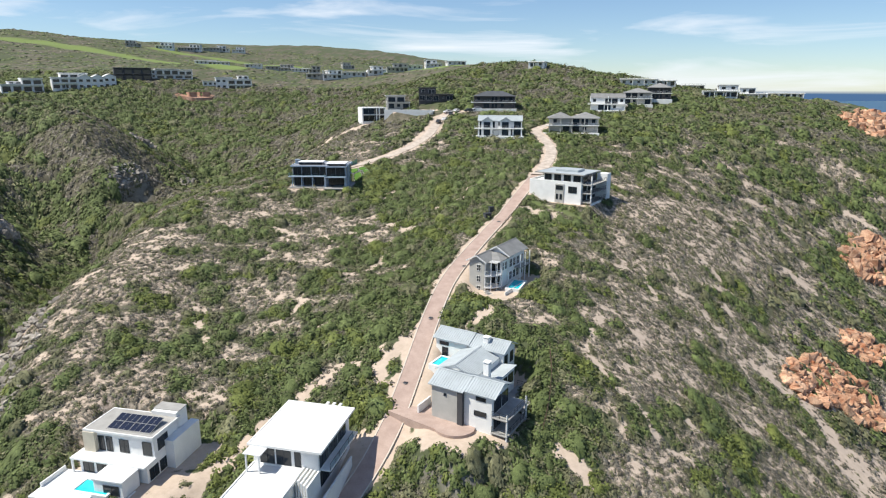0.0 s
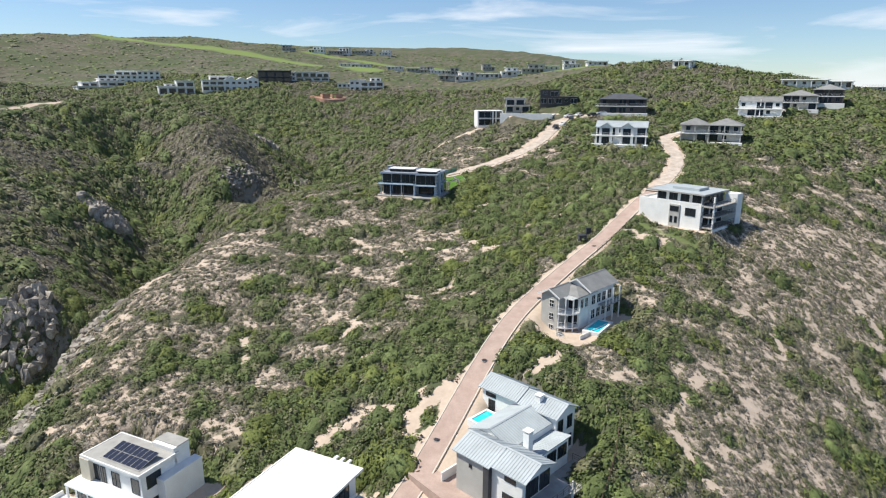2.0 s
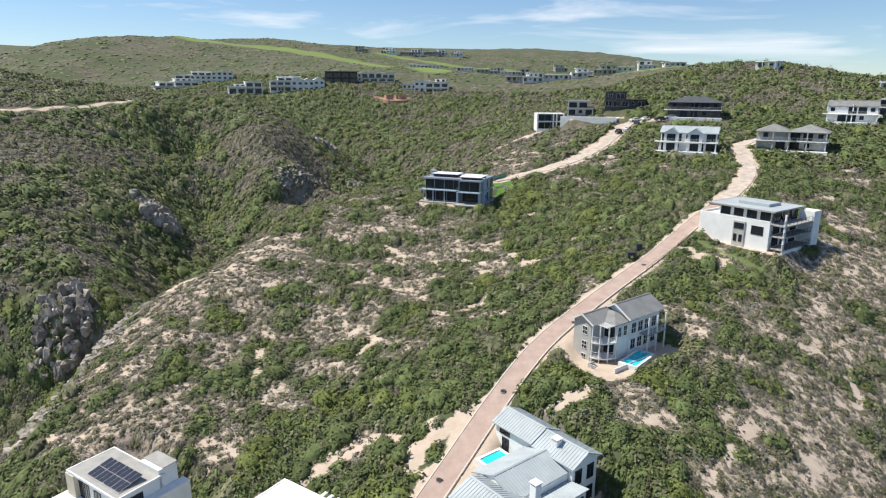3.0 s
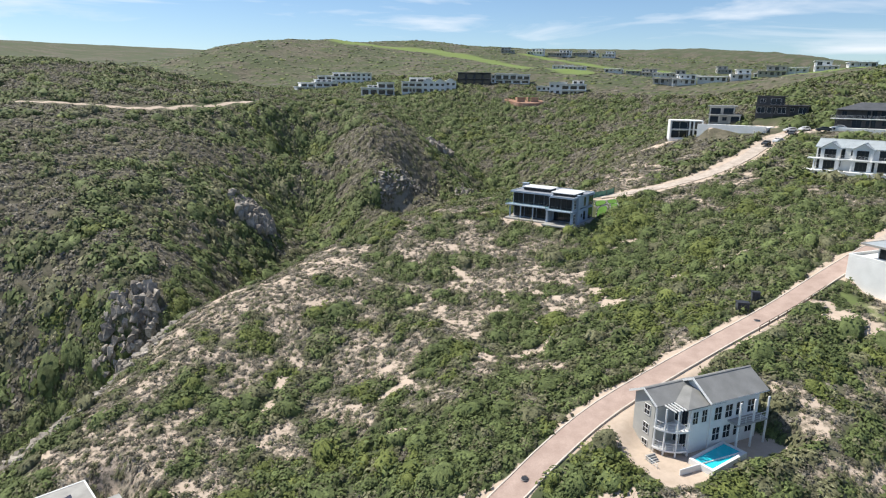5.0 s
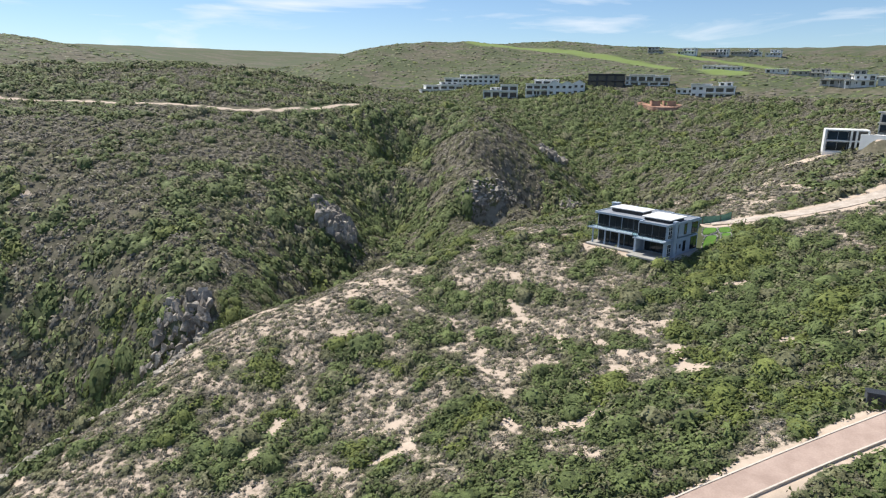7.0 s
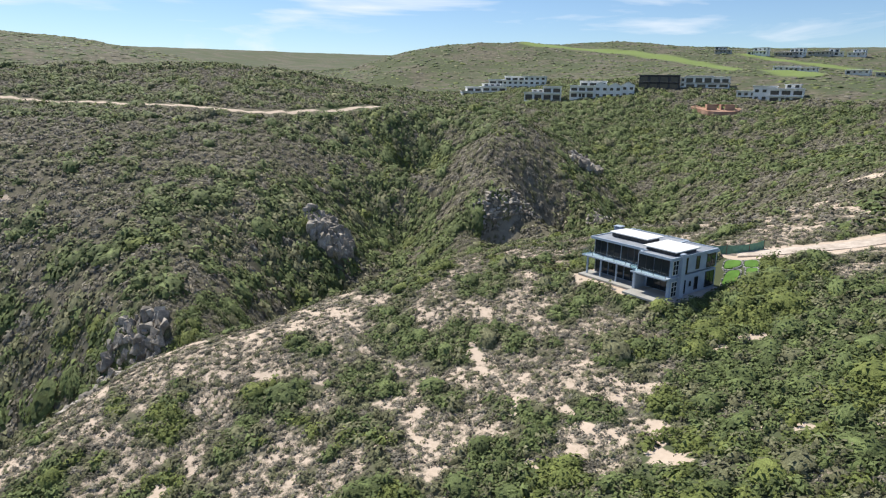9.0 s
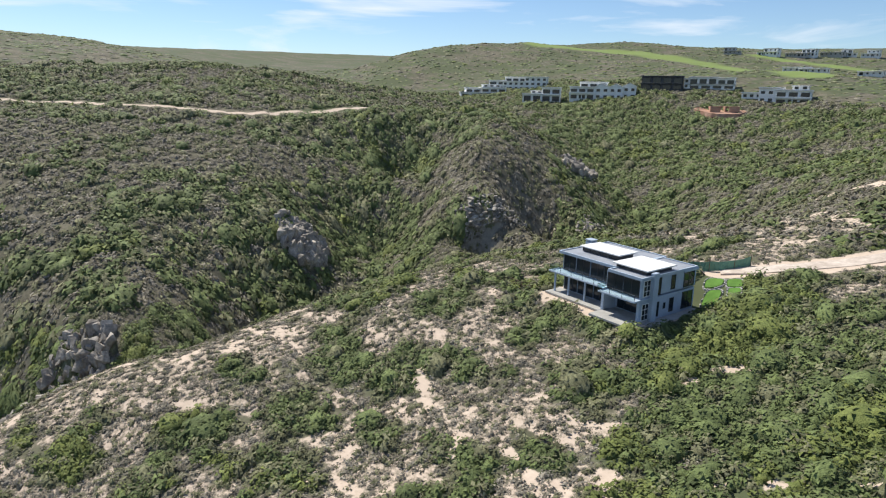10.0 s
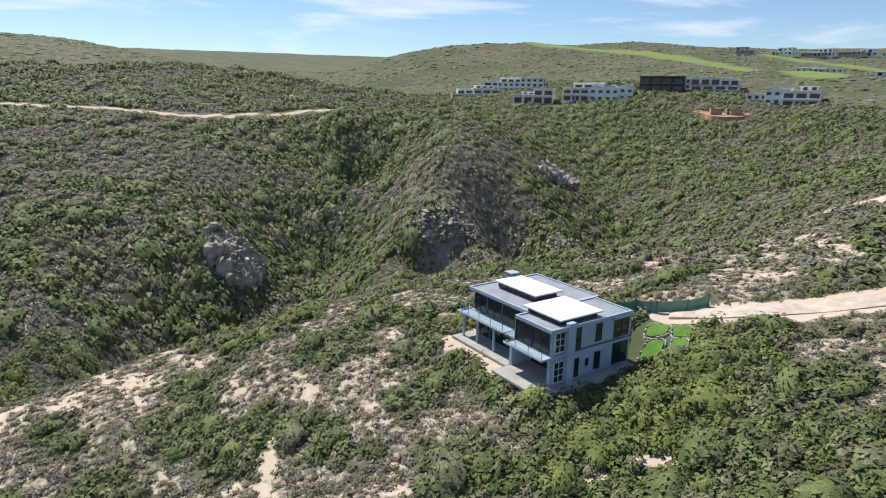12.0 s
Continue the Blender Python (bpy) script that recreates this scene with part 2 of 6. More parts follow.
def near_line(x, y, line):
    """Distance to a polyline and the nearest place on it."""
    best, along = np.full(np.shape(x), 1e9), (np.zeros(np.shape(x)), np.zeros(np.shape(x)))
    for a, b in zip(line, line[1:]):
        dx, dy = b[0] - a[0], b[1] - a[1]
        length = math.hypot(dx, dy)
        u = np.clip(((x - a[0]) * dx + (y - a[1]) * dy) / length ** 2, 0, 1)
        d = np.hypot(x - a[0] - u * dx, y - a[1] - u * dy)
        along = np.where(d < best, a[0] + u * dx, along[0]), np.where(d < best, a[1] + u * dy, along[1])
        best = np.minimum(best, d)
    return best, along


def rounded(line, times=2):
    for _ in range(times):
        out = [line[0]]
        for a, b in zip(line, line[1:]):
            out += [tuple(0.75 * p + 0.25 * q for p, q in zip(a, b)), tuple(0.25 * p + 0.75 * q for p, q in zip(a, b))]
        line = out + [line[-1]]
    return line


ROAD = rounded([(-30, 50), (-18.5, 72), (-12.4, 84.5), (-8.7, 93), (-5.3, 106.7), (-2.1, 121.9), (2.2, 138), (9.6, 156.5), (18.0, 173), (25.6, 191), (37.5, 217), (40.5, 240), (38.0, 256), (39, 269), (54, 285.5), (71, 312), (112, 335)])
TRACK = rounded([(-33, 222), (-28.6, 225), (-20.0, 232.5), (-12.1, 242), (-5.5, 261), (-2.5, 285), (0, 299), (10, 303)])
VALLEY_TRACK = rounded([(-300, 75), (-265, 148), (-259, 158), (-243, 173), (-232, 189.5), (-225, 203), (-218, 221), (-216.5, 240), (-212, 255), (-232, 275), (-252, 292)])
ROAD_SPLIT = next(i for i, p in enumerate(ROAD) if p[1] > 200)
# flat ground under the houses: middle, height, turn, half sizes
PADS = [(-39.4, 204, 68.6, 0, 9.6, 7.0), (4.0, 96.0, 46.0, -31, 8.5, 4.5), (4.0, 106.0, 46.8, -31, 9.5, 6.5), (11, 138, 56.3, -32, 8.0, 9.0), (36, 186.5, 67.4, -34, 10.5, 7.0),
        (-20.4, 85.5, 42.6, -13, 7.0, 9.0), (-47.5, 86.5, 42.6, -12.5, 9.0, 7.5), (-0.7, 90.6, 46.2, -31, 6.5, 3.2), (-33, 314, 82.6, 24, 6, 5), (-14, 309, 88.8, 14, 10, 5)]
# sandy streaks and foot trails: their lines and half widths
CREST_SAND = [([(-49.6, 174.3), (-46.1, 170.7), (-40.1, 168.8)], 0.8), ([(-33.0, 168.5), (-29.7, 164.4)], 0.6), ([(-25.2, 170.0), (-18.8, 168.1), (-15.9, 169.5)], 0.7), ([(-14.6, 174.4), (-12.2, 169.5), (-8.8, 169.5)], 0.9), ([(-28.0, 176.7), (-22.3, 178.8), (-18.8, 181.9)], 0.6), ([(-20.3, 189.6), (-18.1, 193.8)], 0.8), ([(-17.6, 196.9), (-14.6, 199.8)], 0.8), ([(-71.3, 156.4), (-72.6, 162.1)], 0.8), ([(-37.7, 148.7), (-40.1, 152.3)], 0.5), ([(-45.5, 156.1), (-43.9, 159.6)], 0.5), ([(-22.7, 160.7), (-19.9, 160.3)], 0.6)]
SLOPE_SAND = [([(-23.5, 145.2), (-17.0, 146.8), (-15.1, 154.5)], 1.1), ([(-48.4, 119.0), (-51.9, 126.3)], 0.9), ([(-34.3, 126.0), (-32.4, 130.3), (-31.8, 136.5)], 0.7), ([(-47.0, 171.7), (-43.2, 171.6)], 1.0), ([(-6.5, 177.4), (5.4, 191.1), (12.9, 201.1), (14.1, 205.6)], 0.45), ([(-12.1, 170.4), (-8.1, 169.5)], 0.7), ([(-25.3, 121.9), (-25.3, 124.0)], 0.8), ([(-45.0, 112.3), (-43.2, 115.4)], 0.5), ([(-70.4, 93.3), (-68.2, 94.8)], 0.8), ([(-60.2, 110.6), (-56.8, 111.4)], 0.5), ([(5.9, 188.9), (7.7, 179.3)], 0.4), ([(-177.2, 110.2), (-178.8, 116.0), (-182.6, 120.5)], 0.8)]
ROAD_SAND = [([(-34.4, 125.3), (-31.2, 133.9)], 0.8), ([(-50.7, 119.9), (-52.1, 124.7)], 0.8), ([(-37.1, 106.0), (-36.5, 112.5)], 0.5), ([(-42.3, 98.3), (-38.4, 100.3)], 0.6), ([(-26.5, 100.3), (-23.1, 106.2), (-17.0, 110.1)], 1.3), ([(-10.8, 104.4), (-10.7, 109.6), (-8.1, 114.9)], 2.0), ([(-14.9, 161.8), (-3.4, 180.0), (5.6, 186.5), (13.9, 202.9)], 0.35), ([(-81.0, 158.0), (-72.7, 159.2)], 0.7), ([(-47.9, 169.3), (-43.5, 173.9)], 0.7), ([(-38.0, 81.3), (-34.1, 87.4), (-30.1, 95.8)], 1.6)]
SEAWARD_SAND = [([(28.0, 112.5), (30.6, 104.7), (35.1, 101.7), (36.5, 96.2)], 0.85), ([(19.5, 88.4), (23.0, 83.5)], 1.6), ([(107.3, 188.6), (114.3, 183.8)], 2.2), ([(156.4, 238.3), (167.2, 233.4)], 1.6), ([(43.3, 105.8), (45.8, 100.9)], 1.2), ([(172.0, 276.9), (186.5, 269.0)], 1.2), ([(71.5, 132.4), (78.5, 128.7), (84.4, 120.0), (82.9, 107.5)], 3.0), ([(82.7, 128.8), (106.7, 136.5)], 2.2), ([(73.5, 168.4), (76.6, 159.7)], 1.2), ([(51.3, 153.4), (50.9, 142.4)], 1.0), ([(33.4, 126.3), (30.1, 116.7)], 1.1), ([(23.5, 175.3), (31.3, 169.7)], 2.2), ([(0.9, 140.0), (6.6, 135.3)], 1.2), ([(10.1, 122.9), (6.4, 118.3)], 1.5)]
PATHS = [(rounded(line, 1), width) for line, width in CREST_SAND + SLOPE_SAND + ROAD_SAND + SEAWARD_SAND + [([(-55, 302), (-46, 306), (-38, 308)], 4.5)]]


def land(x, y):
    x, y = np.asarray(x, float), np.asarray(y, float)
    z = smooth_land(x, y)
    far = np.clip((np.hypot(x, y - 150) - 100) / 300, 0, 1)
    z = z + (fbm(x, y, 26, 3) - 0.5) * (2.2 + 2.6 * far) + (fbm(x, y, 5, 9, 3) - 0.5) * 0.7
    for cx, cy, cz, yaw, hx, hy in PADS:
        c, s = math.cos(radians(yaw)), math.sin(radians(yaw))
        u, v = (x - cx) * c + (y - cy) * s, -(x - cx) * s + (y - cy) * c
        d = np.hypot(np.maximum(np.abs(u) - hx, 0), np.maximum(np.abs(v) - hy, 0))
        k = np.clip(d / 5.0, 0, 1)
        k = k * k * (3 - 2 * k)
        z = cz * (1 - k) + z * k
    for line, width in ((ROAD, 3.0), (TRACK, 2.6)):
        d, (qx, qy) = near_line(x, y, line)
        k = np.clip((d - width) / 4.0, 0, 1)
        k = k * k * (3 - 2 * k)
        z = np.where(k < 1, (smooth_land(qx, qy) - 0.12) * (1 - k) + z * k, z)
    return z


def hump(x, y, cx, cy, rx, ry, turn=0.0):
    c, s = math.cos(radians(turn)), math.sin(radians(turn))
    u, v = ((x - cx) * c + (y - cy) * s) / rx, (-(x - cx) * s + (y - cy) * c) / ry
    return np.exp(-(u * u + v * v))


def lushness(x, y):
    """High: green thicket; low: dry grey scrub."""
    g = 0.5 + 1.65 * (fbm(x, y, 26, 51) * 0.36 + fbm(x, y, 5.2, 61, 3) * 0.64 - 0.5)
    d, _ = near_line(x, y, ROAD)
    g = g + 0.16 * np.exp(-(d / 26) ** 2)
    g = g - 0.13 * hump(x, y, -60, 160, 32, 46) - 0.2 * hump(x, y, 80, 160, 45, 90, -30) - 0.12 * hump(x, y, -80, 105, 14, 40)
    g = g - 0.2 * hump(x, y, -190, 165, 45, 42) - 0.42 * hump(x, y, -134, 256, 24, 26) - 0.13 * hump(x, y, -90, 330, 45, 40) - 0.2 * hump(x, y, -20, 300, 40, 20) - 0.26 * hump(x, y, -48, 264, 38, 30)
    g = g + 0.34 * hump(x, y, -215, 400, 130, 32, -20) + 0.2 * hump(x, y, -160, 245, 30, 60, 35) + 0.15 * hump(x, y, 40, 300, 80, 60)
    g = g - 0.3 * hump(x, y, -150, 268, 24, 22) + 0.12 * hump(x, y, -120, 290, 30, 40)
    g = g + 0.22 * hump(x, y, -10, 196, 20, 26) + 0.2 * hump(x, y, -26, 208, 9, 14) + 0.12 * hump(x, y, -44, 190, 8, 5)
    g = g - 0.13 * hump(x, y, -29, 178, 15, 16) - 0.14 * hump(x, y, -30, 250, 18, 16)
    g = g + 0.3 * hump(x, y, -14, 101, 4.5, 7, -15) + 0.3 * hump(x, y, 2.6, 126.6, 3.5, 4) + 0.28 * hump(x, y, 20, 103, 5, 17, -10) + 0.14 * hump(x, y, -18, 205, 22, 16)
    g = g - 0.12 * hump(x, y, -540, 560, 130, 110) + 0.07 * np.clip((np.hypot(x, y - 150) - 330) / 150, 0, 1)
    return g


def bareness(x, y):
    """0: overgrown, 1: open sand."""
    d, _ = near_line(x, y, ROAD)
    patch = np.clip((0.52 - lushness(x, y)) * 6, 0, 1) * np.clip((fbm(x, y, 2.2, 5, 3) - 0.58) * 9, 0, 1) * np.clip((x + 108) / 10, 0, 1) * np.clip((300 - y) / 30, 0, 1)
    b = 0.66 * np.clip(patch, 0, 1)
    b = np.maximum(b, np.clip(2.9 + 3.2 * (fbm(x, y, 6, 77, 2) - 0.4) - d, 0, 1))
    d2, _ = near_line(x, y, TRACK)
    b = np.maximum(b, np.clip((3.2 + 2 * fbm(x, y, 5, 78, 2) - d2) / 1.0, 0, 1))
    d3, _ = near_line(x, y, VALLEY_TRACK)
    b = np.maximum(b, np.clip((1.9 - d3) / 1.0, 0, 1))
    for line, width in PATHS:
        dp, _ = near_line(x, y, line)
        b = np.maximum(b, 0.9 * np.clip((width * (3.4 * fbm(x, y, 2.0, 31, 3) - 0.7) - dp) / 0.6, 0, 1))
    for cx, cy, cz, yaw, hx, hy in PADS:
        c, s = math.cos(radians(yaw)), math.sin(radians(yaw))
        u, v = (x - cx) * c + (y - cy) * s, -(x - cx) * s + (y - cy) * c
        dp = np.hypot(np.maximum(np.abs(u) - hx, 0), np.maximum(np.abs(v) - hy, 0))
        b = np.maximum(b, 0.8 * np.clip((1.0 + 3 * (fbm(x, y, 2.5, 35, 3) - 0.4) - dp) / 0.8, 0, 1))
    return b


def sandiness(x, y):
    """Sand showing between the tufts: open sand, and a speckle of it all over the dry ground of the spur."""
    dry = np.clip((0.53 - lushness(x, y)) * 7, 0, 1) * np.clip((x + 112) / 12, 0, 1) * np.clip((310 - y) / 40, 0, 1)
    return np.maximum(bareness(x, y), 0.5 * dry)


def axis(points):
    out = []
    for a, b, step in points:
        out += list(np.arange(a, b, step))
    return np.array(out + [points[-1][1]])


def mesh_object(name, verts, faces, mat, smooth=False):
    me = bpy.data.meshes.new(name)
    me.from_pydata([tuple(v) for v in verts], [], faces)
    me.materials.append(mat)
    if smooth:
        me.shade_smooth()
    return me


def ground_material():
    m = material("sandy soil with leaf litter", (0.12, 0.112, 0.075), 0.95, vary=0.4, scale=0.25, fine=1.6, bump=0.6, second=(0.185, 0.165, 0.118))
    n, l = m.node_tree.nodes, m.node_tree.links
    b = n["Principled BSDF"]
    old = b.inputs["Base Color"].links[0].from_socket
    at = n.new("ShaderNodeAttribute")
    at.attribute_name = "bare"
    sand = n.new("ShaderNodeTexNoise")
    sand.inputs["Scale"].default_value, sand.inputs["Detail"].default_value, sand.inputs["Roughness"].default_value = 0.8, 9, 0.68
    geo = n.new("ShaderNodeNewGeometry")
    l.new(geo.outputs["Position"], sand.inputs["Vector"])
    tone = n.new("ShaderNodeMix")
    tone.data_type = "RGBA"
    tone.inputs[6].default_value, tone.inputs[7].default_value = (0.36, 0.28, 0.21, 1), (0.68, 0.56, 0.46, 1)
    l.new(sand.outputs[0], tone.inputs[0])
    # low green undergrowth where the thickets stand
    cover, under = n.new("ShaderNodeAttribute"), n.new("ShaderNodeMix")
    cover.attribute_name, under.data_type = "cover", "RGBA"
    under.inputs[7].default_value = (0.08, 0.094, 0.046, 1)
    l.new(cover.outputs["Fac"], under.inputs[0])
    l.new(old, under.inputs[6])
    mix = n.new("ShaderNodeMix")
    mix.data_type = "RGBA"
    speck, add, edge = n.new("ShaderNodeTexNoise"), n.new("ShaderNodeMath"), n.new("ShaderNodeMapRange")
    speck.inputs["Scale"].default_value, speck.inputs["Detail"].default_value, speck.inputs["Roughness"].default_value = 1.3, 8, 0.72
    l.new(geo.outputs["Position"], speck.inputs["Vector"])
    l.new(at.outputs["Fac"], add.inputs[0])
    l.new(speck.outputs[0], add.inputs[1])
    edge.inputs[1].default_value, edge.inputs[2].default_value = 0.9, 1.08
    l.new(add.outputs[0], edge.inputs[0])
    l.new(edge.outputs[0], mix.inputs[0])
    l.new(under.outputs[2], mix.inputs[6])
    l.new(tone.outputs[2], mix.inputs[7])
    # far lawns and fairways
    lawn = n.new("ShaderNodeAttribute")
    lawn.attribute_name = "fairway"
    mix2 = n.new("ShaderNodeMix")
    mix2.data_type = "RGBA"
    mix2.inputs[7].default_value = (0.17, 0.225, 0.065, 1)
    l.new(lawn.outputs["Fac"], mix2.inputs[0])
    l.new(mix.outputs[2], mix2.inputs[6])
    # bare rock where the ground is steep
    split, steep, rock = n.new("ShaderNodeSeparateXYZ"), n.new("ShaderNodeMapRange"), n.new("ShaderNodeMix")
    steep.inputs[1].default_value, steep.inputs[2].default_value = 0.66, 0.5
    l.new(geo.outputs["Normal"], split.inputs[0])
    l.new(split.outputs[2], steep.inputs[0])
    rock.data_type = "RGBA"
    tint = n.new("ShaderNodeMix")
    tint.data_type = "RGBA"
    tint.inputs[6].default_value, tint.inputs[7].default_value = (0.1, 0.095, 0.08, 1), (0.34, 0.31, 0.26, 1)
    l.new(sand.outputs[0], tint.inputs[0])
    l.new(steep.outputs[0], rock.inputs[0])
    l.new(mix2.outputs[2], rock.inputs[6])
    l.new(tint.outputs[2], rock.inputs[7])
    l.new(rock.outputs[2], b.inputs["Base Color"])
    return m


FAIRWAYS = [(rounded([(26, 179), (33, 174), (38, 171)]), 2.6), (rounded([(-478, 600), (-440, 640), (-400, 660), (-330, 664), (-250, 615), (-185, 553)]), 21.0), (rounded([(-60, 560), (-20, 540), (20, 530)]), 14.0), (rounded([(-330, 760), (-250, 740), (-150, 735)]), 12.0)]


def fairway(x, y):
    f = np.zeros(np.shape(x))
    for line, width in FAIRWAYS:
        d, _ = near_line(x, y, line)
        f = np.maximum(f, np.clip((width * (0.6 + 0.8 * fbm(x, y, 60, 41, 2)) - d) / 3, 0, 1))
    return f


def build_ground():
    xs = axis([(-1900, -700, 40), (-700, -330, 9), (-330, -135, 3), (-135, 90, 1.0), (90, 230, 3), (230, 500, 10), (500, 2300, 60)])
    ys = axis([(-700, 0, 35), (0, 60, 4), (60, 250, 1.0), (250, 430, 2.5), (430, 800, 8), (800, 1300, 20), (1300, 2400, 60)])
    gx, gy = np.meshgrid(xs, ys)
    gz = land(gx, gy)
    nx, ny = len(xs), len(ys)
    idx = np.arange(nx * ny).reshape(ny, nx)
    quads = np.stack([idx[:-1, :-1], idx[:-1, 1:], idx[1:, 1:], idx[1:, :-1]], -1).reshape(-1, 4)
    me = bpy.data.meshes.new("ground")
    me.vertices.add(nx * ny)
    me.vertices.foreach_set("co", np.stack([gx, gy, gz], -1).astype(np.float32).ravel())
    me.loops.add(quads.size)
    me.loops.foreach_set("vertex_index", quads.astype(np.int32).ravel())
    me.polygons.add(len(quads))
    me.polygons.foreach_set("loop_start", np.arange(0, quads.size, 4, dtype=np.int32))
    me.update(calc_edges=True)
    me.shade_smooth()
    for name, values in (("bare", sandiness(gx, gy)), ("fairway", fairway(gx, gy)), ("cover", np.clip((lushness(gx, gy) - 0.4) * 6, 0, 1))):
        a = me.attributes.new(name, "FLOAT", "POINT")
        a.data.foreach_set("value", values.astype(np.float32).ravel())
    me.materials.append(ground_material())
    return tagged(new("ground", me), "sandy scrub-covered spur, gorge and rolling hills above the sea", "ground", kind="structure")


# ---- building kit: every house stands in its own frame, front towards -y, base at z = 0 ----
def box(bm, x0, x1, y0, y1, z0, z1):
    v = [bm.verts.new(p) for p in ((x0, y0, z0), (x1, y0, z0), (x1, y1, z0), (x0, y1, z0), (x0, y0, z1), (x1, y0, z1), (x1, y1, z1), (x0, y1, z1))]
    for f in ((3, 2, 1, 0), (4, 5, 6, 7), (0, 1, 5, 4), (1, 2, 6, 5), (2, 3, 7, 6), (3, 0, 4, 7)):
        bm.faces.new([v[i] for i in f])


def part(name, bm, mat, parent, label=""):
    me = bpy.data.meshes.new(name)
    bmesh.ops.recalc_face_normals(bm, faces=bm.faces[:])
    bm.to_mesh(me)
    bm.free()
    me.materials.append(mat)
    ob = new(name, me)
    ob.parent = parent
    if label:
        ob["label"] = label
    return ob


def slab(parent, name, x0, x1, y0, y1, z0, z1, mat, label=""):
    bm = bmesh.new()
    box(bm, x0, x1, y0, y1, z0, z1)
    soft = min(0.04, (x1 - x0) / 4, (y1 - y0) / 4, (z1 - z0) / 4)
    bmesh.ops.bevel(bm, geom=bm.edges[:], offset=soft, segments=1, affect="EDGES")
    return part(name, bm, mat, parent, label)


def thing(name, label, category, m, group=""):
    ob = new(name)
    ob.matrix_world = m
    ob.empty_display_size = 0.5
    return tagged(ob, label, category, group)


SIDES = {"S": 0, "E": 90, "N": 180, "W": -90}
WINDOW_MESHES = {}
PLOTS = [(-30.0, 216.0, 25, 4.0, 3.5, 3.5)]  # cleared ground round the villas: middle, turn, half width, front, back


def window(parent, side, plane, u, z, w, h, bars=2, frame_mat=DARK, rows=1, name="window"):
    """A framed window on a wall: centred u along the wall, sill at z; the wall lies at that plane."""
    key = (round(w, 2), round(h, 2), bars, rows, frame_mat.name)
    if key not in WINDOW_MESHES:
        bm = bmesh.new()
        t = 0.07
        xs, zs = [-w / 2, -w / 2 + t], [0, t]
        for i in range(1, bars):
            xs += [-w / 2 + w * i / bars - 0.03, -w / 2 + w * i / bars + 0.03]
        for i in range(1, rows):
            zs += [h * i / rows - 0.03, h * i / rows + 0.03]
        xs, zs = xs + [w / 2 - t, w / 2], zs + [h - t, h]
        grid = [[bm.verts.new((a, -0.07, b)) for b in zs] for a in xs]
        cells = [bm.faces.new((grid[i][j], grid[i + 1][j], grid[i + 1][j + 1], grid[i][j + 1])) for i in range(len(xs) - 1) for j in range(len(zs) - 1) if i % 2 == 0 or j % 2 == 0]
        out = bmesh.ops.extrude_face_region(bm, geom=cells)
        bmesh.ops.translate(bm, vec=(0, 0.09, 0), verts=[g for g in out["geom"] if isinstance(g, bmesh.types.BMVert)])
        bmesh.ops.recalc_face_normals(bm, faces=bm.faces[:])
        fr = bpy.data.meshes.new("window_frame")
        bm.to_mesh(fr)
        bm.free()
        fr.materials.append(frame_mat)
        bm = bmesh.new()
        box(bm, -w / 2 + t, w / 2 - t, -0.025, 0.01, t, h - t)
        gl = bpy.data.meshes.new("pane")
        bm.to_mesh(gl)
        bm.free()
        gl.materials.append(GLASS)
        WINDOW_MESHES[key] = fr, gl
    fr, gl = WINDOW_MESHES[key]
    at = {"S": (u, plane), "N": (u, plane), "E": (plane, u), "W": (plane, u)}[side]
    ob = new(name, fr)
    ob.parent, ob.matrix_local = parent, pose(*at, z, 0, 0, SIDES[side])
    pane = new("pane", gl)
    pane.parent = ob
    return ob


def windows(parent, side, plane, spots, z, w, h, bars=2, frame_mat=DARK, rows=1):
    for u in spots:
        window(parent, side, plane, u, z, w, h, bars, frame_mat, rows)


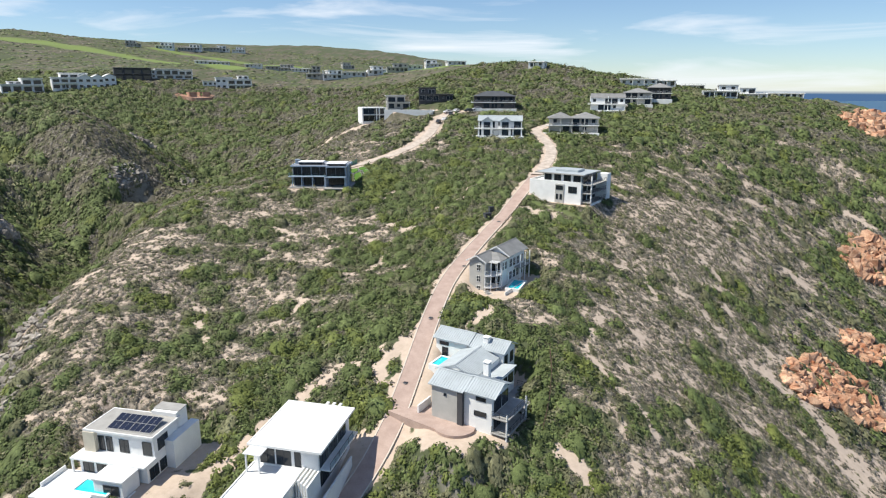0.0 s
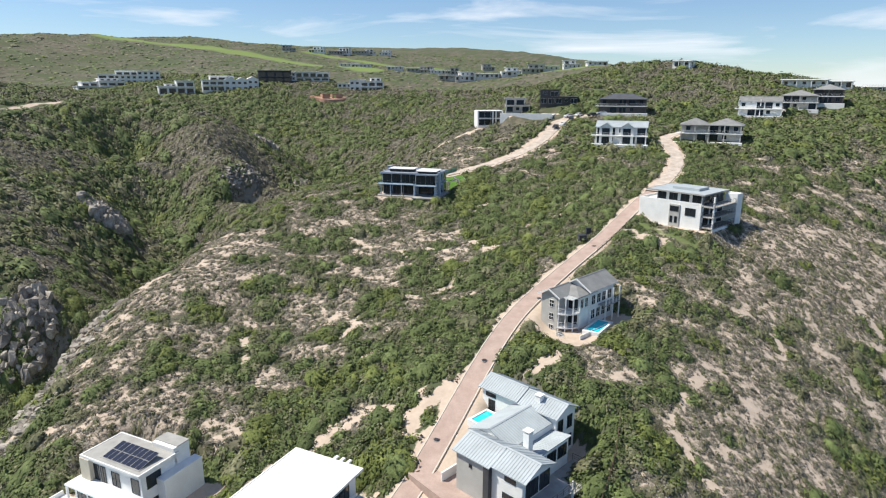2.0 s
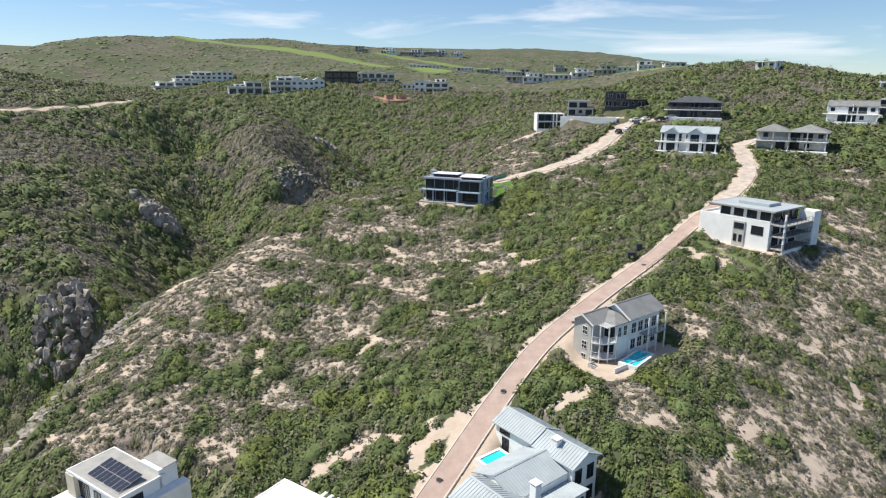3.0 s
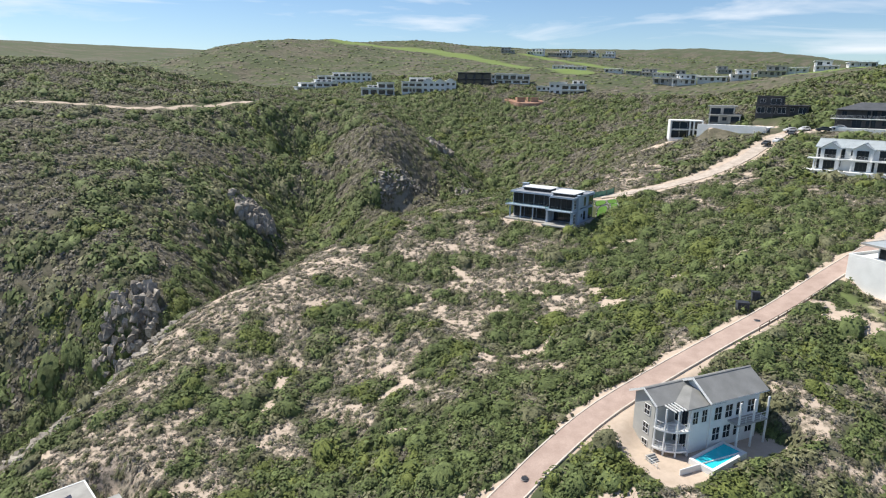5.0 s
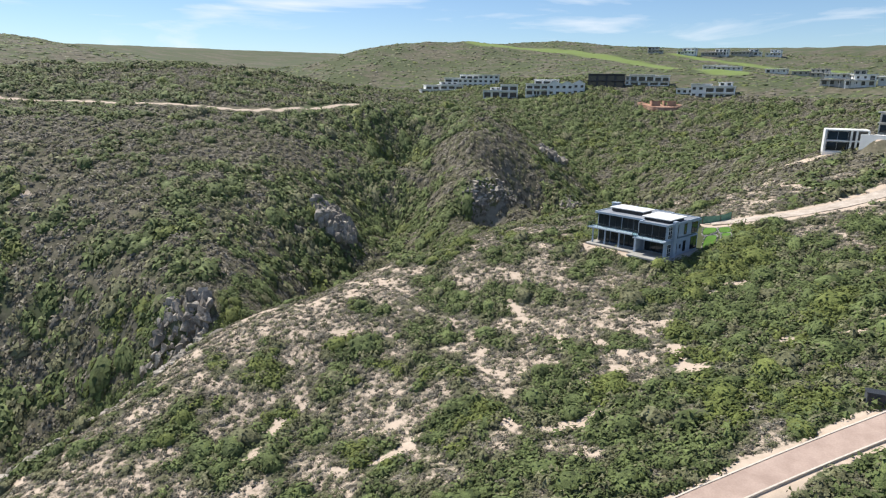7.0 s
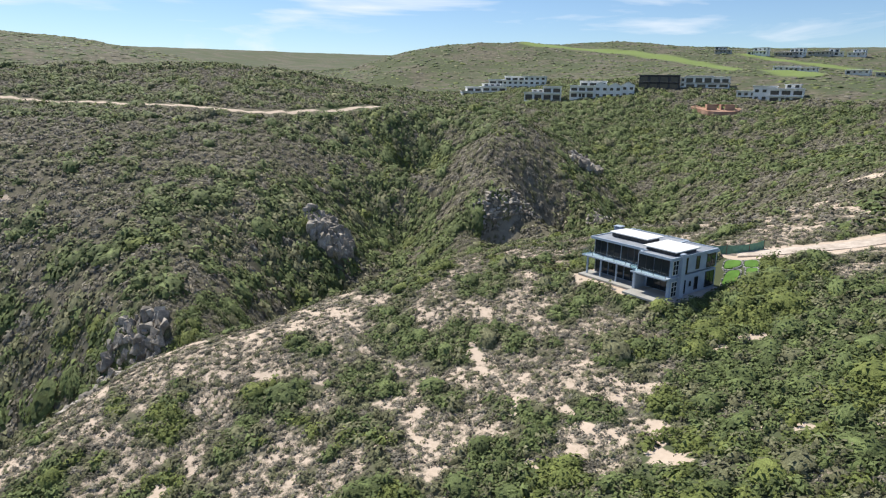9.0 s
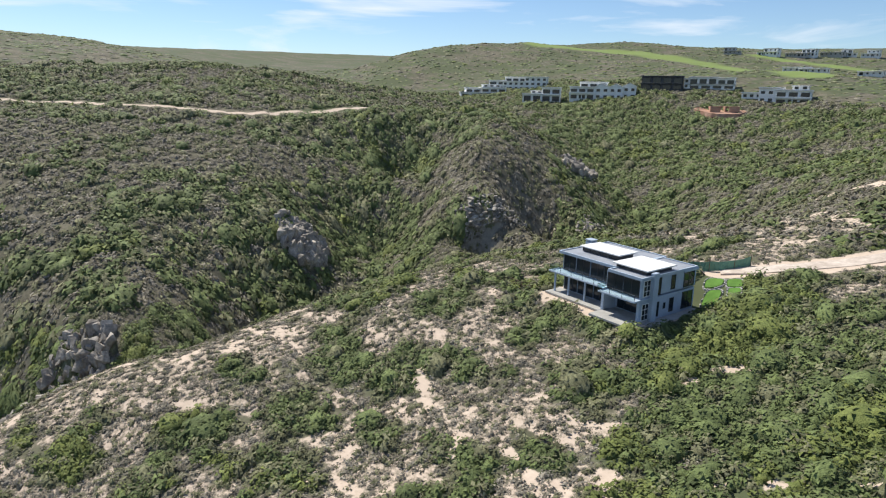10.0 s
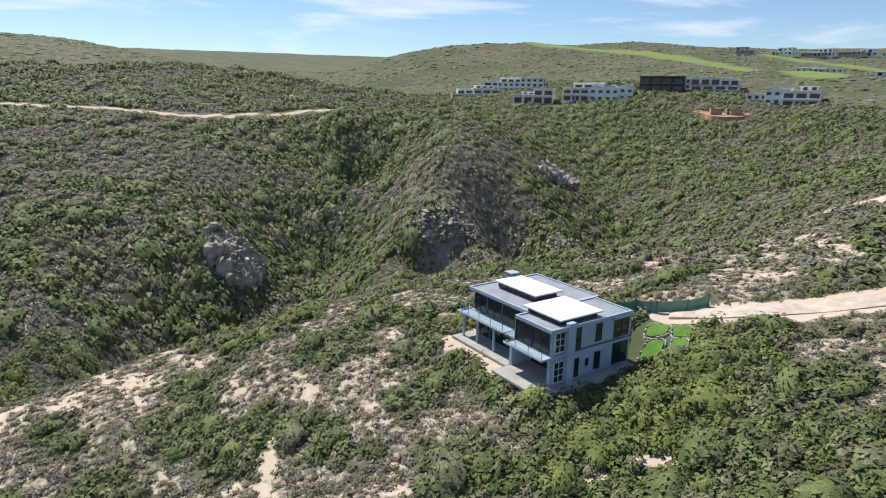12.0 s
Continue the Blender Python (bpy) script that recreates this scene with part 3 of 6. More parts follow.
def sheet_roof(parent, x0, x1, y0, y1, z, rise, along, over, mat, ribs=0.0, half=0, label=""):
    """A pitched roof slab. along: the ridge's axis; half: -1 or 1 keeps one slope alone; ribs: spacing of standing seams."""
    bm = bmesh.new()
    x0, x1, y0, y1 = x0 - over, x1 + over, y0 - over, y1 + over
    a0, a1, b0, b1 = (x0, x1, y0, y1) if along == "x" else (y0, y1, x0, x1)
    mid = (b0 + b1) / 2
    if half:
        mid = b1 if half < 0 else b0

    def q(a, b, h):
        return (a, b, h) if along == "x" else (b, a, h)

    t = 0.14
    for e, keep in ((b0, half <= 0), (b1, half >= 0)):
        if not keep or abs(e - mid) < 1e-6:
            continue
        low, top = z - rise * 0.0, z + rise
        steps = [(a0, 0.0)]
        if ribs:
            n = int((a1 - a0) / ribs)
            for i in range(1, n):
                a = a0 + (a1 - a0) * i / n
                steps += [(a - 0.05, 0.0), (a, 0.06), (a + 0.05, 0.0)]
        steps.append((a1, 0.0))
        eave = [bm.verts.new(q(a, e, low + d)) for a, d in steps]
        crest = [bm.verts.new(q(a, mid, top + d)) for a, d in steps]
        for i in range(len(steps) - 1):
            bm.faces.new((eave[i], eave[i + 1], crest[i + 1], crest[i]))
        u = [bm.verts.new(q(*p)) for p in ((a0, e, low - t), (a1, e, low - t), (a1, mid, top - t), (a0, mid, top - t))]
        bm.faces.new(u[::-1])
        bm.faces.new([*eave, u[1], u[0]][::-1])
        bm.faces.new([*crest, u[2], u[3]])
        bm.faces.new((eave[-1], u[1], u[2], crest[-1]))
        bm.faces.new((eave[0], crest[0], u[3], u[0]))
    if not half:
        c = [bm.verts.new(q(*p)) for p in ((a0, mid - 0.22, z + rise - 0.02), (a1, mid - 0.22, z + rise - 0.02), (a1, mid, z + rise + 0.07), (a0, mid, z + rise + 0.07), (a0, mid + 0.22, z + rise - 0.02), (a1, mid + 0.22, z + rise - 0.02))]
        bm.faces.new((c[0], c[1], c[2], c[3]))
        bm.faces.new((c[3], c[2], c[5], c[4]))
    return part("roof", bm, mat, parent, label)


def gable_wall(parent, x0, x1, y0, y1, z, rise, along, mat):
    """The wall triangles under a pitched roof, as one prism."""
    bm = bmesh.new()
    if along == "x":
        m = (y0 + y1) / 2
        ends = [[(x, y0, z), (x, y1, z), (x, m, z + rise)] for x in (x0, x1)]
    else:
        m = (x0 + x1) / 2
        ends = [[(x0, y, z), (x1, y, z), (m, y, z + rise)] for y in (y0, y1)]
    a, b = [[bm.verts.new(p) for p in e] for e in ends]
    bm.faces.new(a)
    bm.faces.new(b)
    for i in range(3):
        bm.faces.new((a[i], a[(i + 1) % 3], b[(i + 1) % 3], b[i]))
    return part("gable", bm, mat, parent)


def hip_roof(parent, x0, x1, y0, y1, z, rise, over, mat, label=""):
    x0, x1, y0, y1 = x0 - over, x1 + over, y0 - over, y1 + over
    d = min(x1 - x0, y1 - y0) / 2
    bm = bmesh.new()
    if x1 - x0 >= y1 - y0:
        ridge = ((x0 + d, (y0 + y1) / 2), (x1 - d - 0.01, (y0 + y1) / 2))
    else:
        ridge = (((x0 + x1) / 2, y0 + d), ((x0 + x1) / 2, y1 - d - 0.01))
    low = [bm.verts.new((*p, z)) for p in ((x0, y0), (x1, y0), (x1, y1), (x0, y1))]
    under = [bm.verts.new((*p, z - 0.16)) for p in ((x0, y0), (x1, y0), (x1, y1), (x0, y1))]
    r0, r1 = [bm.verts.new((*p, z + rise)) for p in ridge]
    if x1 - x0 >= y1 - y0:
        faces = ((low[0], low[1], r1, r0), (low[1], low[2], r1), (low[2], low[3], r0, r1), (low[3], low[0], r0))
    else:
        faces = ((low[0], low[1], r0), (low[1], low[2], r1, r0), (low[2], low[3], r1), (low[3], low[0], r0, r1))
    for f in faces:
        bm.faces.new(f)
    for i in range(4):
        j = (i + 1) % 4
        bm.faces.new((low[i], under[i], under[j], low[j]))
    bm.faces.new(under[::-1])
    return part("roof", bm, mat, parent, label)


def flat_roof(parent, x0, x1, y0, y1, z, over, mat, edge_mat, lip=0.25, label=""):
    x0, x1, y0, y1 = x0 - over, x1 + over, y0 - over, y1 + over
    top = slab(parent, "roof", x0 + 0.2, x1 - 0.2, y0 + 0.2, y1 - 0.2, z, z + 0.15, mat, label)
    bm = bmesh.new()
    for a in ((x0, x1, y0, y0 + 0.22), (x0, x1, y1 - 0.22, y1), (x0, x0 + 0.22, y0 + 0.22, y1 - 0.22), (x1 - 0.22, x1, y0 + 0.22, y1 - 0.22)):
        box(bm, *a, z - 0.12, z + lip)
    part("parapet", bm, edge_mat, parent)
    return top


def railing(parent, line, z, mat, height=1.0, step=1.4, glass=False):
    """Posts and a handrail along a line, with glass sheets or thin bars between them."""
    rail = bmesh.new()
    for (ax, ay), (bx, by) in zip(line, line[1:]):
        length = math.hypot(bx - ax, by - ay)
        n = max(1, round(length / step))
        ang = math.degrees(math.atan2(by - ay, bx - ax))
        m = pose((ax + bx) / 2, (ay + by) / 2, z + height, 0, 0, ang)
        bmesh.ops.create_cube(rail, size=1, matrix=m @ Matrix.Diagonal((length, 0.06, 0.05, 1)))
        if not glass:
            for k in (0.3, 0.6):
                bmesh.ops.create_cube(rail, size=1, matrix=pose((ax + bx) / 2, (ay + by) / 2, z + height * k, 0, 0, ang) @ Matrix.Diagonal((length, 0.03, 0.03, 1)))
        for i in range(n + 1):
            x, y = ax + (bx - ax) * i / n, ay + (by - ay) * i / n
            bmesh.ops.create_cube(rail, size=1, matrix=pose(x, y, z + height / 2, 0, 0, ang) @ Matrix.Diagonal((0.05, 0.05, height, 1)))
        if glass:
            bm = bmesh.new()
            bmesh.ops.create_cube(bm, size=1, matrix=pose((ax + bx) / 2, (ay + by) / 2, z + height / 2, 0, 0, ang) @ Matrix.Diagonal((length - 0.06, 0.02, height - 0.1, 1)))
            part("balustrade_glass", bm, BALUSTRADE, parent)
    return part("railing", rail, mat, parent)


def column(parent, x, y, z0, z1, mat, r=0.15):
    return slab(parent, "column", x - r, x + r, y - r, y + r, z0, z1, mat)


def chimney(parent, x, y, z0, z1, mat, w=0.9):
    ch = slab(parent, "chimney", x - w / 2, x + w / 2, y - w / 2, y + w / 2, z0, z1, mat)
    bm = bmesh.new()
    box(bm, x - w / 2 - 0.1, x + w / 2 + 0.1, y - w / 2 - 0.1, y + w / 2 + 0.1, z1 + 0.25, z1 + 0.37)
    for dx in (-1, 1):
        for dy in (-1, 1):
            box(bm, x + dx * w * 0.42 - 0.06, x + dx * w * 0.42 + 0.06, y + dy * w * 0.42 - 0.06, y + dy * w * 0.42 + 0.06, z1 - 0.02, z1 + 0.25)
    cap = part("chimney_cap", bm, mat, ch)
    return ch


def pool(m, x, y, label, rim_mat=CONCRETE):
    """A pool x by y metres: rim walls and water a hand below the rim."""
    p = thing("swimming_pool", label, "pool", m)
    bm = bmesh.new()
    for a in ((0, x, 0, 0.4), (0, x, y - 0.4, y), (0, 0.4, 0.4, y - 0.4), (x - 0.4, x, 0.4, y - 0.4)):
        box(bm, *a, -1.6, 0.12)
    part("coping", bm, rim_mat, p)
    slab(p, "water", 0.4, x - 0.4, 0.4, y - 0.4, -1.5, 0.0, POOL, "clear turquoise pool water")
    return p


def floor_walls(parent, x0, x1, y0, y1, z0, z1, mat):
    return slab(parent, "wall", x0, x1, y0, y1, z0, z1, mat)


# ---- the land and the roads ----
build_ground()


def ribbon(line, half, lift, name, mat, label, inner=None, follow=None, thick=0.0):
    """A strip along a line, laid on the land; inner/half: its two edges from the middle."""
    pts = []
    for a, b in zip(line, line[1:]):
        n = max(1, int(math.dist(a, b) / 1.0))
        pts += [(a[0] + (b[0] - a[0]) * i / n, a[1] + (b[1] - a[1]) * i / n) for i in range(n)]
    pts.append(line[-1])
    pts = np.array(pts)
    tan = np.gradient(pts, axis=0)
    tan /= np.linalg.norm(tan, axis=1)[:, None]
    nor = np.stack([-tan[:, 1], tan[:, 0]], -1)
    mid = land(pts[:, 0], pts[:, 1])
    k = np.ones(9) / 9
    mid = np.convolve(np.pad(mid, 4, mode="edge"), k, "valid")
    e0, e1 = (-half, half) if inner is None else (inner, half)
    bm = bmesh.new()
    rows = []
    for p, n, z in zip(pts, nor, mid):
        rows.append([bm.verts.new((*(p + n * e), z + h)) for e, h in ((e0, lift - 0.4), (e0, lift), (e1, lift), (e1, lift - 0.4))])
    for a, b in zip(rows, rows[1:]):
        for i in range(3):
            bm.faces.new((a[i], a[i + 1], b[i + 1], b[i]))
    bmesh.ops.recalc_face_normals(bm, faces=bm.faces[:])
    me = bpy.data.meshes.new(name)
    bm.to_mesh(me)
    bm.free()
    me.materials.append(mat)
    return tagged(new(name, me), label, "road", kind="structure")


ribbon(ROAD[:ROAD_SPLIT + 1], 1.7, 0.22, "road", PAVING, "pink-brown brick-paved estate road climbing the spur")
ribbon(ROAD[ROAD_SPLIT:], 1.9, 0.16, "road", DIRT, "pale sandy continuation of the road between bushes")
for e in (-1.9, 1.7):
    ribbon(ROAD[:ROAD_SPLIT + 1], e + 0.2, 0.3, "pavement", KERB, "pale concrete kerb along the brick road", inner=e)
ribbon(TRACK, 2.0, 0.15, "road", DIRT, "pale sandy building-site track")


def on_land(x, y, up=0.0):
    return float(land(np.array([x]), np.array([y]))[0]) + up


def manhole(x, y):
    c = thing("manhole_cover", "dark round cast-iron manhole cover in the road", "manhole", pose(x, y, on_land(x, y, 0.28)), "manhole covers in the road")
    bm = bmesh.new()
    bmesh.ops.create_cone(bm, cap_ends=True, segments=20, radius1=0.45, radius2=0.42, depth=0.08)
    part("lid", bm, DARK, c)
    bm = bmesh.new()
    bmesh.ops.create_cone(bm, cap_ends=False, segments=20, radius1=0.58, radius2=0.55, depth=0.06)
    part("rim", bm, CONCRETE, c)


for t_road in ((-6.6, 103), (-2.4, 120), (5.0, 141), (15.2, 167)):
    manhole(*t_road)


# ---- the slate-grey glass house on the shoulder of the spur ----
def slate_house():
    h = thing("modern_house", "two-storey slate-grey house with dark glass walls and white flat roofs", "house", pose(-39.6, 198, 69))
    floor_walls(h, -8.4, 8.8, 3.0, 13.6, -3, 3.1, SLATE_WALL)
    floor_walls(h, -8.4, 8.8, 2.6, 13.6, 3.35, 6.3, SLATE_WALL)
    slab(h, "wall", 2.6, 8.8, 0.4, 3.1, 3.35, 6.3, SLATE_WALL)
    slab(h, "wall", 8.3, 8.8, 0.4, 3.0, -1.5, 3.1, SLATE_WALL)
    slab(h, "wall", 2.0, 2.5, 0.2, 3.0, -1.5, 3.1, SLATE_WALL)
    # terrace decks, stepping with the front
    slab(h, "deck", -9.2, 2.2, -0.4, 3.0, -0.35, 0.0, CONCRETE, "pale concrete terrace edge")
    slab(h, "deck", 2.2, 9.0, -2.6, 3.0, -0.38, -0.02, CONCRETE)
    slab(h, "plinth", -8.8, 2.0, 0.2, 3.0, -2.6, -0.35, CONCRETE)
    slab(h, "plinth", 2.4, 8.8, -2.0, 3.0, -2.6, -0.4, CONCRETE)
    # balcony slab between the storeys
    slab(h, "balcony", -9.6, 2.4, 0.6, 3.0, 3.1, 3.35, SLATE_WALL, "slate-grey balcony slab")
    slab(h, "balcony", 2.4, 9.1, -1.2, 3.0, 3.1, 3.36, SLATE_WALL)
    railing(h, [(-9.5, 2.9), (-9.5, 0.7), (2.3, 0.7), (2.3, -1.1), (9.0, -1.1)], 3.36, DARK, 0.95, 2.2, glass=True)
    # glass fronts
    for x0, x1 in ((-8.2, -5.4), (-5.2, -2.0), (-1.8, 1.9)):
        window(h, "S", 2.98, (x0 + x1) / 2, 0.1, x1 - x0, 2.7, 3)
    window(h, "S", 2.98, 5.5, 0.1, 5.2, 2.7, 4)
    for x0, x1 in ((-8.2, -5.6), (-5.4, -2.6), (-2.4, 0.2), (0.3, 2.5)):
        window(h, "S", 2.58, (x0 + x1) / 2, 3.5, x1 - x0, 2.65, 2)
    for x0, x1 in ((2.8, 5.7), (5.8, 8.6)):
        window(h, "S", 0.38, (x0 + x1) / 2, 3.5, x1 - x0, 2.65, 2)
    for x in (-8.3, -5.3, -1.9):
        column(h, x, 0.9, 0, 3.1, SLATE_WALL, 0.14)
    # roof with parapets, two raised white roofs
    flat_roof(h, -8.6, 2.6, 2.4, 13.8, 6.3, 0.35, SLATE_ROOF, SLATE_WALL, 0.3, "grey flat roof behind a slate parapet")
    flat_roof(h, 3.2, 9.0, 0.2, 13.0, 6.32, 0.2, SLATE_ROOF, SLATE_WALL, 0.3)
    for x0, x1, y0, y1, zz in ((-7.2, 0.9, 5.0, 9.6, 7.25), (2.3, 8.7, 1.8, 8.6, 7.1)):
        slab(h, "clerestory", x0 + 0.5, x1 - 0.5, y0 + 0.5, y1 - 0.5, 6.3, zz, CHARCOAL, "dark clerestory band")
        for k in range(4):
            window(h, "S", y0 + 0.48, x0 + 1.1 + (x1 - x0 - 2.2) * k / 3, 6.55, (x1 - x0) / 5, zz - 6.65, 1)
        slab(h, "roof", x0, x1, y0, y1, zz, zz + 0.2, ROOF_WHITE, "bright white raised flat roof")
    chimney(h, -8.0, 8.6, 6.3, 7.5, SLATE_WALL, 1.3)
    slab(h, "fin", 8.8, 9.5, 2.4, 3.5, -1.5, 7.0, SLATE_WALL, "tall slate-grey wall fin")
    slab(h, "fin", 8.8, 9.3, 9.9, 13.4, 6.0, 6.4, SLATE_WALL)
    # side towards the road: slit windows
    window(h, "E", 8.82, 1.7, 3.6, 1.5, 2.4, 2, FRAME_WHITE, 3)
    window(h, "E", 8.82, 1.7, 0.0, 1.5, 2.5, 2, FRAME_WHITE, 3)
    window(h, "E", 8.82, 4.4, 3.3, 1.2, 2.9, 1)
    window(h, "E", 8.82, 4.4, 0.0, 1.0, 2.3, 1)
    window(h, "E", 8.82, 6.2, 1.0, 0.5, 0.9, 1)
    window(h, "E", 8.82, 7.9, 3.7, 1.0, 2.2, 1)
    window(h, "E", 8.82, 7.9, 0.2, 1.0, 2.2, 1)
    window(h, "E", 8.82, 11.8, 3.5, 2.6, 2.6, 2)
    window(h, "E", 8.82, 11.8, 0.1, 2.6, 2.7, 2)
    window(h, "W", -8.42, 6.0, 3.6, 3.0, 2.4, 3)
    window(h, "W", -8.42, 10.0, 0.5, 2.0, 2.0, 2)
    slab(h, "path", 8.9, 10.6, 1.0, 13.5, -1.2, -0.25, CONCRETE)


slate_house()


def netting_fence():
    f = thing("netting_fence", "green shade-net site fence on thin posts", "fence", pose(0, 0, 0))
    line = [(-40.5, 217.0), (-38.5, 218.0), (-36.4, 219.4), (-34.4, 221.0), (-31.9, 224.2), (-30.9, 227.4)]
    for (ax, ay), (bx, by) in zip(line, line[1:]):
        bm = bmesh.new()
        za, zb = on_land(ax, ay), on_land(bx, by)
        v = []
        for i in range(7):
            u = i / 6
            x, y, z = ax + (bx - ax) * u, ay + (by - ay) * u, za + (zb - za) * u
            s = 0.12 * math.sin(u * 9)
            v.append([bm.verts.new(p) for p in ((x, y + s, z), (x, y - s, z + 1.7 - 0.15 * math.sin(u * 3.14)), (x, y + 0.03 - s, z + 1.7 - 0.15 * math.sin(u * 3.14)), (x, y + 0.03 + s, z))])
        for a, b in zip(v, v[1:]):
            for i in range(4):
                bm.faces.new((a[i], a[(i + 1) % 4], b[(i + 1) % 4], b[i]))
        part("net", bm, NET, f)
    for x, y in line:
        z = on_land(x, y)
        slab(f, "post", x - 0.05, x + 0.05, y - 0.05, y + 0.05, z - 0.3, z + 1.9, TIMBER)


netting_fence()


def garden_lawn(x, y, w, d, yaw):
    g = thing("lawn_terrace", "bright green lawn terrace edged with pale stones", "lawn", pose(0, 0, 0), "lawn terraces beside the slate house")
    c, s = math.cos(radians(yaw)), math.sin(radians(yaw))

    def spot(k, grow_by):
        a = k / 18 * 6.2832
        u = w * grow_by * math.copysign(abs(math.cos(a)) ** 0.55, math.cos(a)) * (1 + 0.08 * math.sin(2 * a + x))
        v = d * grow_by * math.copysign(abs(math.sin(a)) ** 0.55, math.sin(a))
        px, py = x + u * c - v * s, y + u * s + v * c
        return px, py, on_land(px, py)

    bm = bmesh.new()
    rings = []
    for r, lift in ((0.35, 0.3), (0.7, 0.3), (1.0, 0.28), (1.02, -0.3)):
        rings.append([bm.verts.new((px, py, pz + lift)) for px, py, pz in (spot(k, r * 0.5) for k in range(18))])
    bm.faces.new(rings[0])
    for a, b in zip(rings, rings[1:]):
        for k in range(18):
            bm.faces.new((a[k], a[(k + 1) % 18], b[(k + 1) % 18], b[k]))
    part("grass", bm, LAWN, g)
    for k in range(18):
        px, py, pz = spot(k, 0.58)
        st = slab(g, "edging_stone", -0.32, 0.32, -0.1, 0.1, -0.3, 0.24, CONCRETE)
        st.matrix_local = pose(px, py, pz, 0, 0, k * 20 + yaw + 90)


for a in ((-29.0, 213.6, 2.2, 2.8, 10), (-30.6, 216.6, 2.4, 2.6, 25), (-27.8, 217.6, 2.2, 2.6, 30), (-26.4, 215.2, 1.8, 2.2, 30)):
    garden_lawn(*a)


# ---- the pale-roofed family house beside the road ----
def grey_roof_house():
    h = thing("gabled_house", "white house with pale grey ribbed metal roofs and dark balconies", "house", pose(-1.5, 95.3, 46.6, 0, 0, -31))
    # south wing: grey garage gable and white wing
    floor_walls(h, 0, 5.3, -0.6, 5.6, -2, 6.1, GREY_WALL)
    floor_walls(h, 5.3, 11.0, -0.2, 5.6, -2, 6.2, WHITE)
    gable_wall(h, 0, 5.3, -0.6, 5.6, 6.1, 1.35, "x", GREY_WALL)
    gable_wall(h, 5.3, 11.0, -0.2, 5.6, 6.2, 1.2, "x", WHITE)
    sheet_roof(h, 0, 5.7, -0.6, 5.6, 6.1, 1.45, "x", 0.45, ROOF_LIGHT, 0.45, label="pale grey ribbed roof sheets")
    sheet_roof(h, 6.25, 11.3, -0.2, 5.6, 6.22, 1.35, "x", 0.45, ROOF_LIGHT, 0.45)
    # charcoal box, 0.3 m proud of the garage gable
    slab(h, "wall", 5.0, 6.0, -0.9, -0.2, -2, 6.1, CHARCOAL, "dark charcoal stair strip")
    window(h, "S", -0.22, 8.9, 2.3, 2.2, 0.9, 2)
    window(h, "S", -0.22, 9.0, 5.0, 1.8, 0.7, 2)
    window(h, "S", -0.62, 2.6, 4.4, 0.5, 0.5, 1)
    window(h, "W", -0.02, 2.6, 0.2, 3.6, 2.3, 3)
    # balconies on the seaward corner
    for z in (2.9, 0.2):
        slab(h, "balcony", 10.9, 13.8, -0.4, 7.5, z - 0.25, z, CONCRETE)
        railing(h, [(11.0, -0.3), (13.7, -0.3), (13.7, 7.4)], z, DARK, 1.0, 1.4)
    for z in (3.1, 0.3):
        window(h, "E", 11.02, 1.7, z, 2.6, 2.4, 3)
        window(h, "E", 11.02, 4.4, z, 2.2, 2.4, 2)
    for y in (-0.2, 7.2):
        column(h, 13.6, y, -3, 3.9, FRAME_WHITE, 0.13)
    # north wing
    floor_walls(h, -8.2, 5.9, 14.2, 19.2, -1, 7.0, WHITE)
    gable_wall(h, -8.2, 5.9, 14.2, 19.2, 7.0, 1.3, "x", WHITE)
    sheet_roof(h, -8.2, -1.4, 14.2, 19.2, 7.3, 1.4, "x", 0.5, ROOF_LIGHT, 0.45)
    sheet_roof(h, -0.4, 5.9, 14.2, 19.2, 7.12, 1.4, "x", 0.5, ROOF_LIGHT, 0.45)
    chimney(h, 1.9, 15.6, 7.3, 8.6, WHITE, 1.0)
    window(h, "S", 14.18, -6.2, 3.6, 1.3, 2.0, 2, DARK, 2)
    window(h, "S", 14.18, -6.4, 6.0, 2.0, 0.7, 2)
    window(h, "S", 14.18, 3.8, 5.6, 1.0, 0.8, 1)
    window(h, "W", -8.22, 16.6, 3.4, 2.4, 2.2, 2)
    for z in (4.2, 1.0):
        windows(h, "E", 5.92, (15.4, 17.8), z, 1.3, 2.1, 2)
    # middle wing, ridge running between the two
    floor_walls(h, -1.6, 5.2, 5.4, 14.4, -1, 6.0, WHITE)
    sheet_roof(h, -2.2, 5.0, 4.8, 13.8, 6.1, 1.5, "y", 0.3, ROOF_LIGHT, 0.45)
    gable_wall(h, -2.0, 4.8, 4.7, 13.9, 6.05, 1.35, "y", WHITE)
    # low lean-to roof and terrace on the seaward side
    floor_walls(h, 5.2, 8.2, 5.6, 14.2, -2, 4.9, WHITE)
    sheet_roof(h, 5.3, 8.4, 5.8, 14.0, 4.95, 0.55, "y", 0.25, ROOF_LIGHT, 0.45, half=-1)
    chimney(h, 6.6, 6.6, 4.9, 8.3, WHITE, 1.0)
    windows(h, "E", 8.22, (7.4, 10.0, 12.6), 2.6, 2.2, 1.9, 3)
    slab(h, "terrace", 8.2, 13.0, 7.5, 15.5, 0.6, 0.9, CONCRETE, "beige roof terrace")
    railing(h, [(12.9, 7.5), (12.9, 15.4), (8.3, 15.4)], 0.9, DARK, 1.0, 1.6)
    for y in (8.2, 11.5, 15.0):
        column(h, 12.7, y, -4, 0.6, WHITE, 0.16)
    # forecourt walls along the road
    slab(h, "garden_wall", -2.6, -2.3, -1.0, 3.0, -1, 1.5, WHITE)
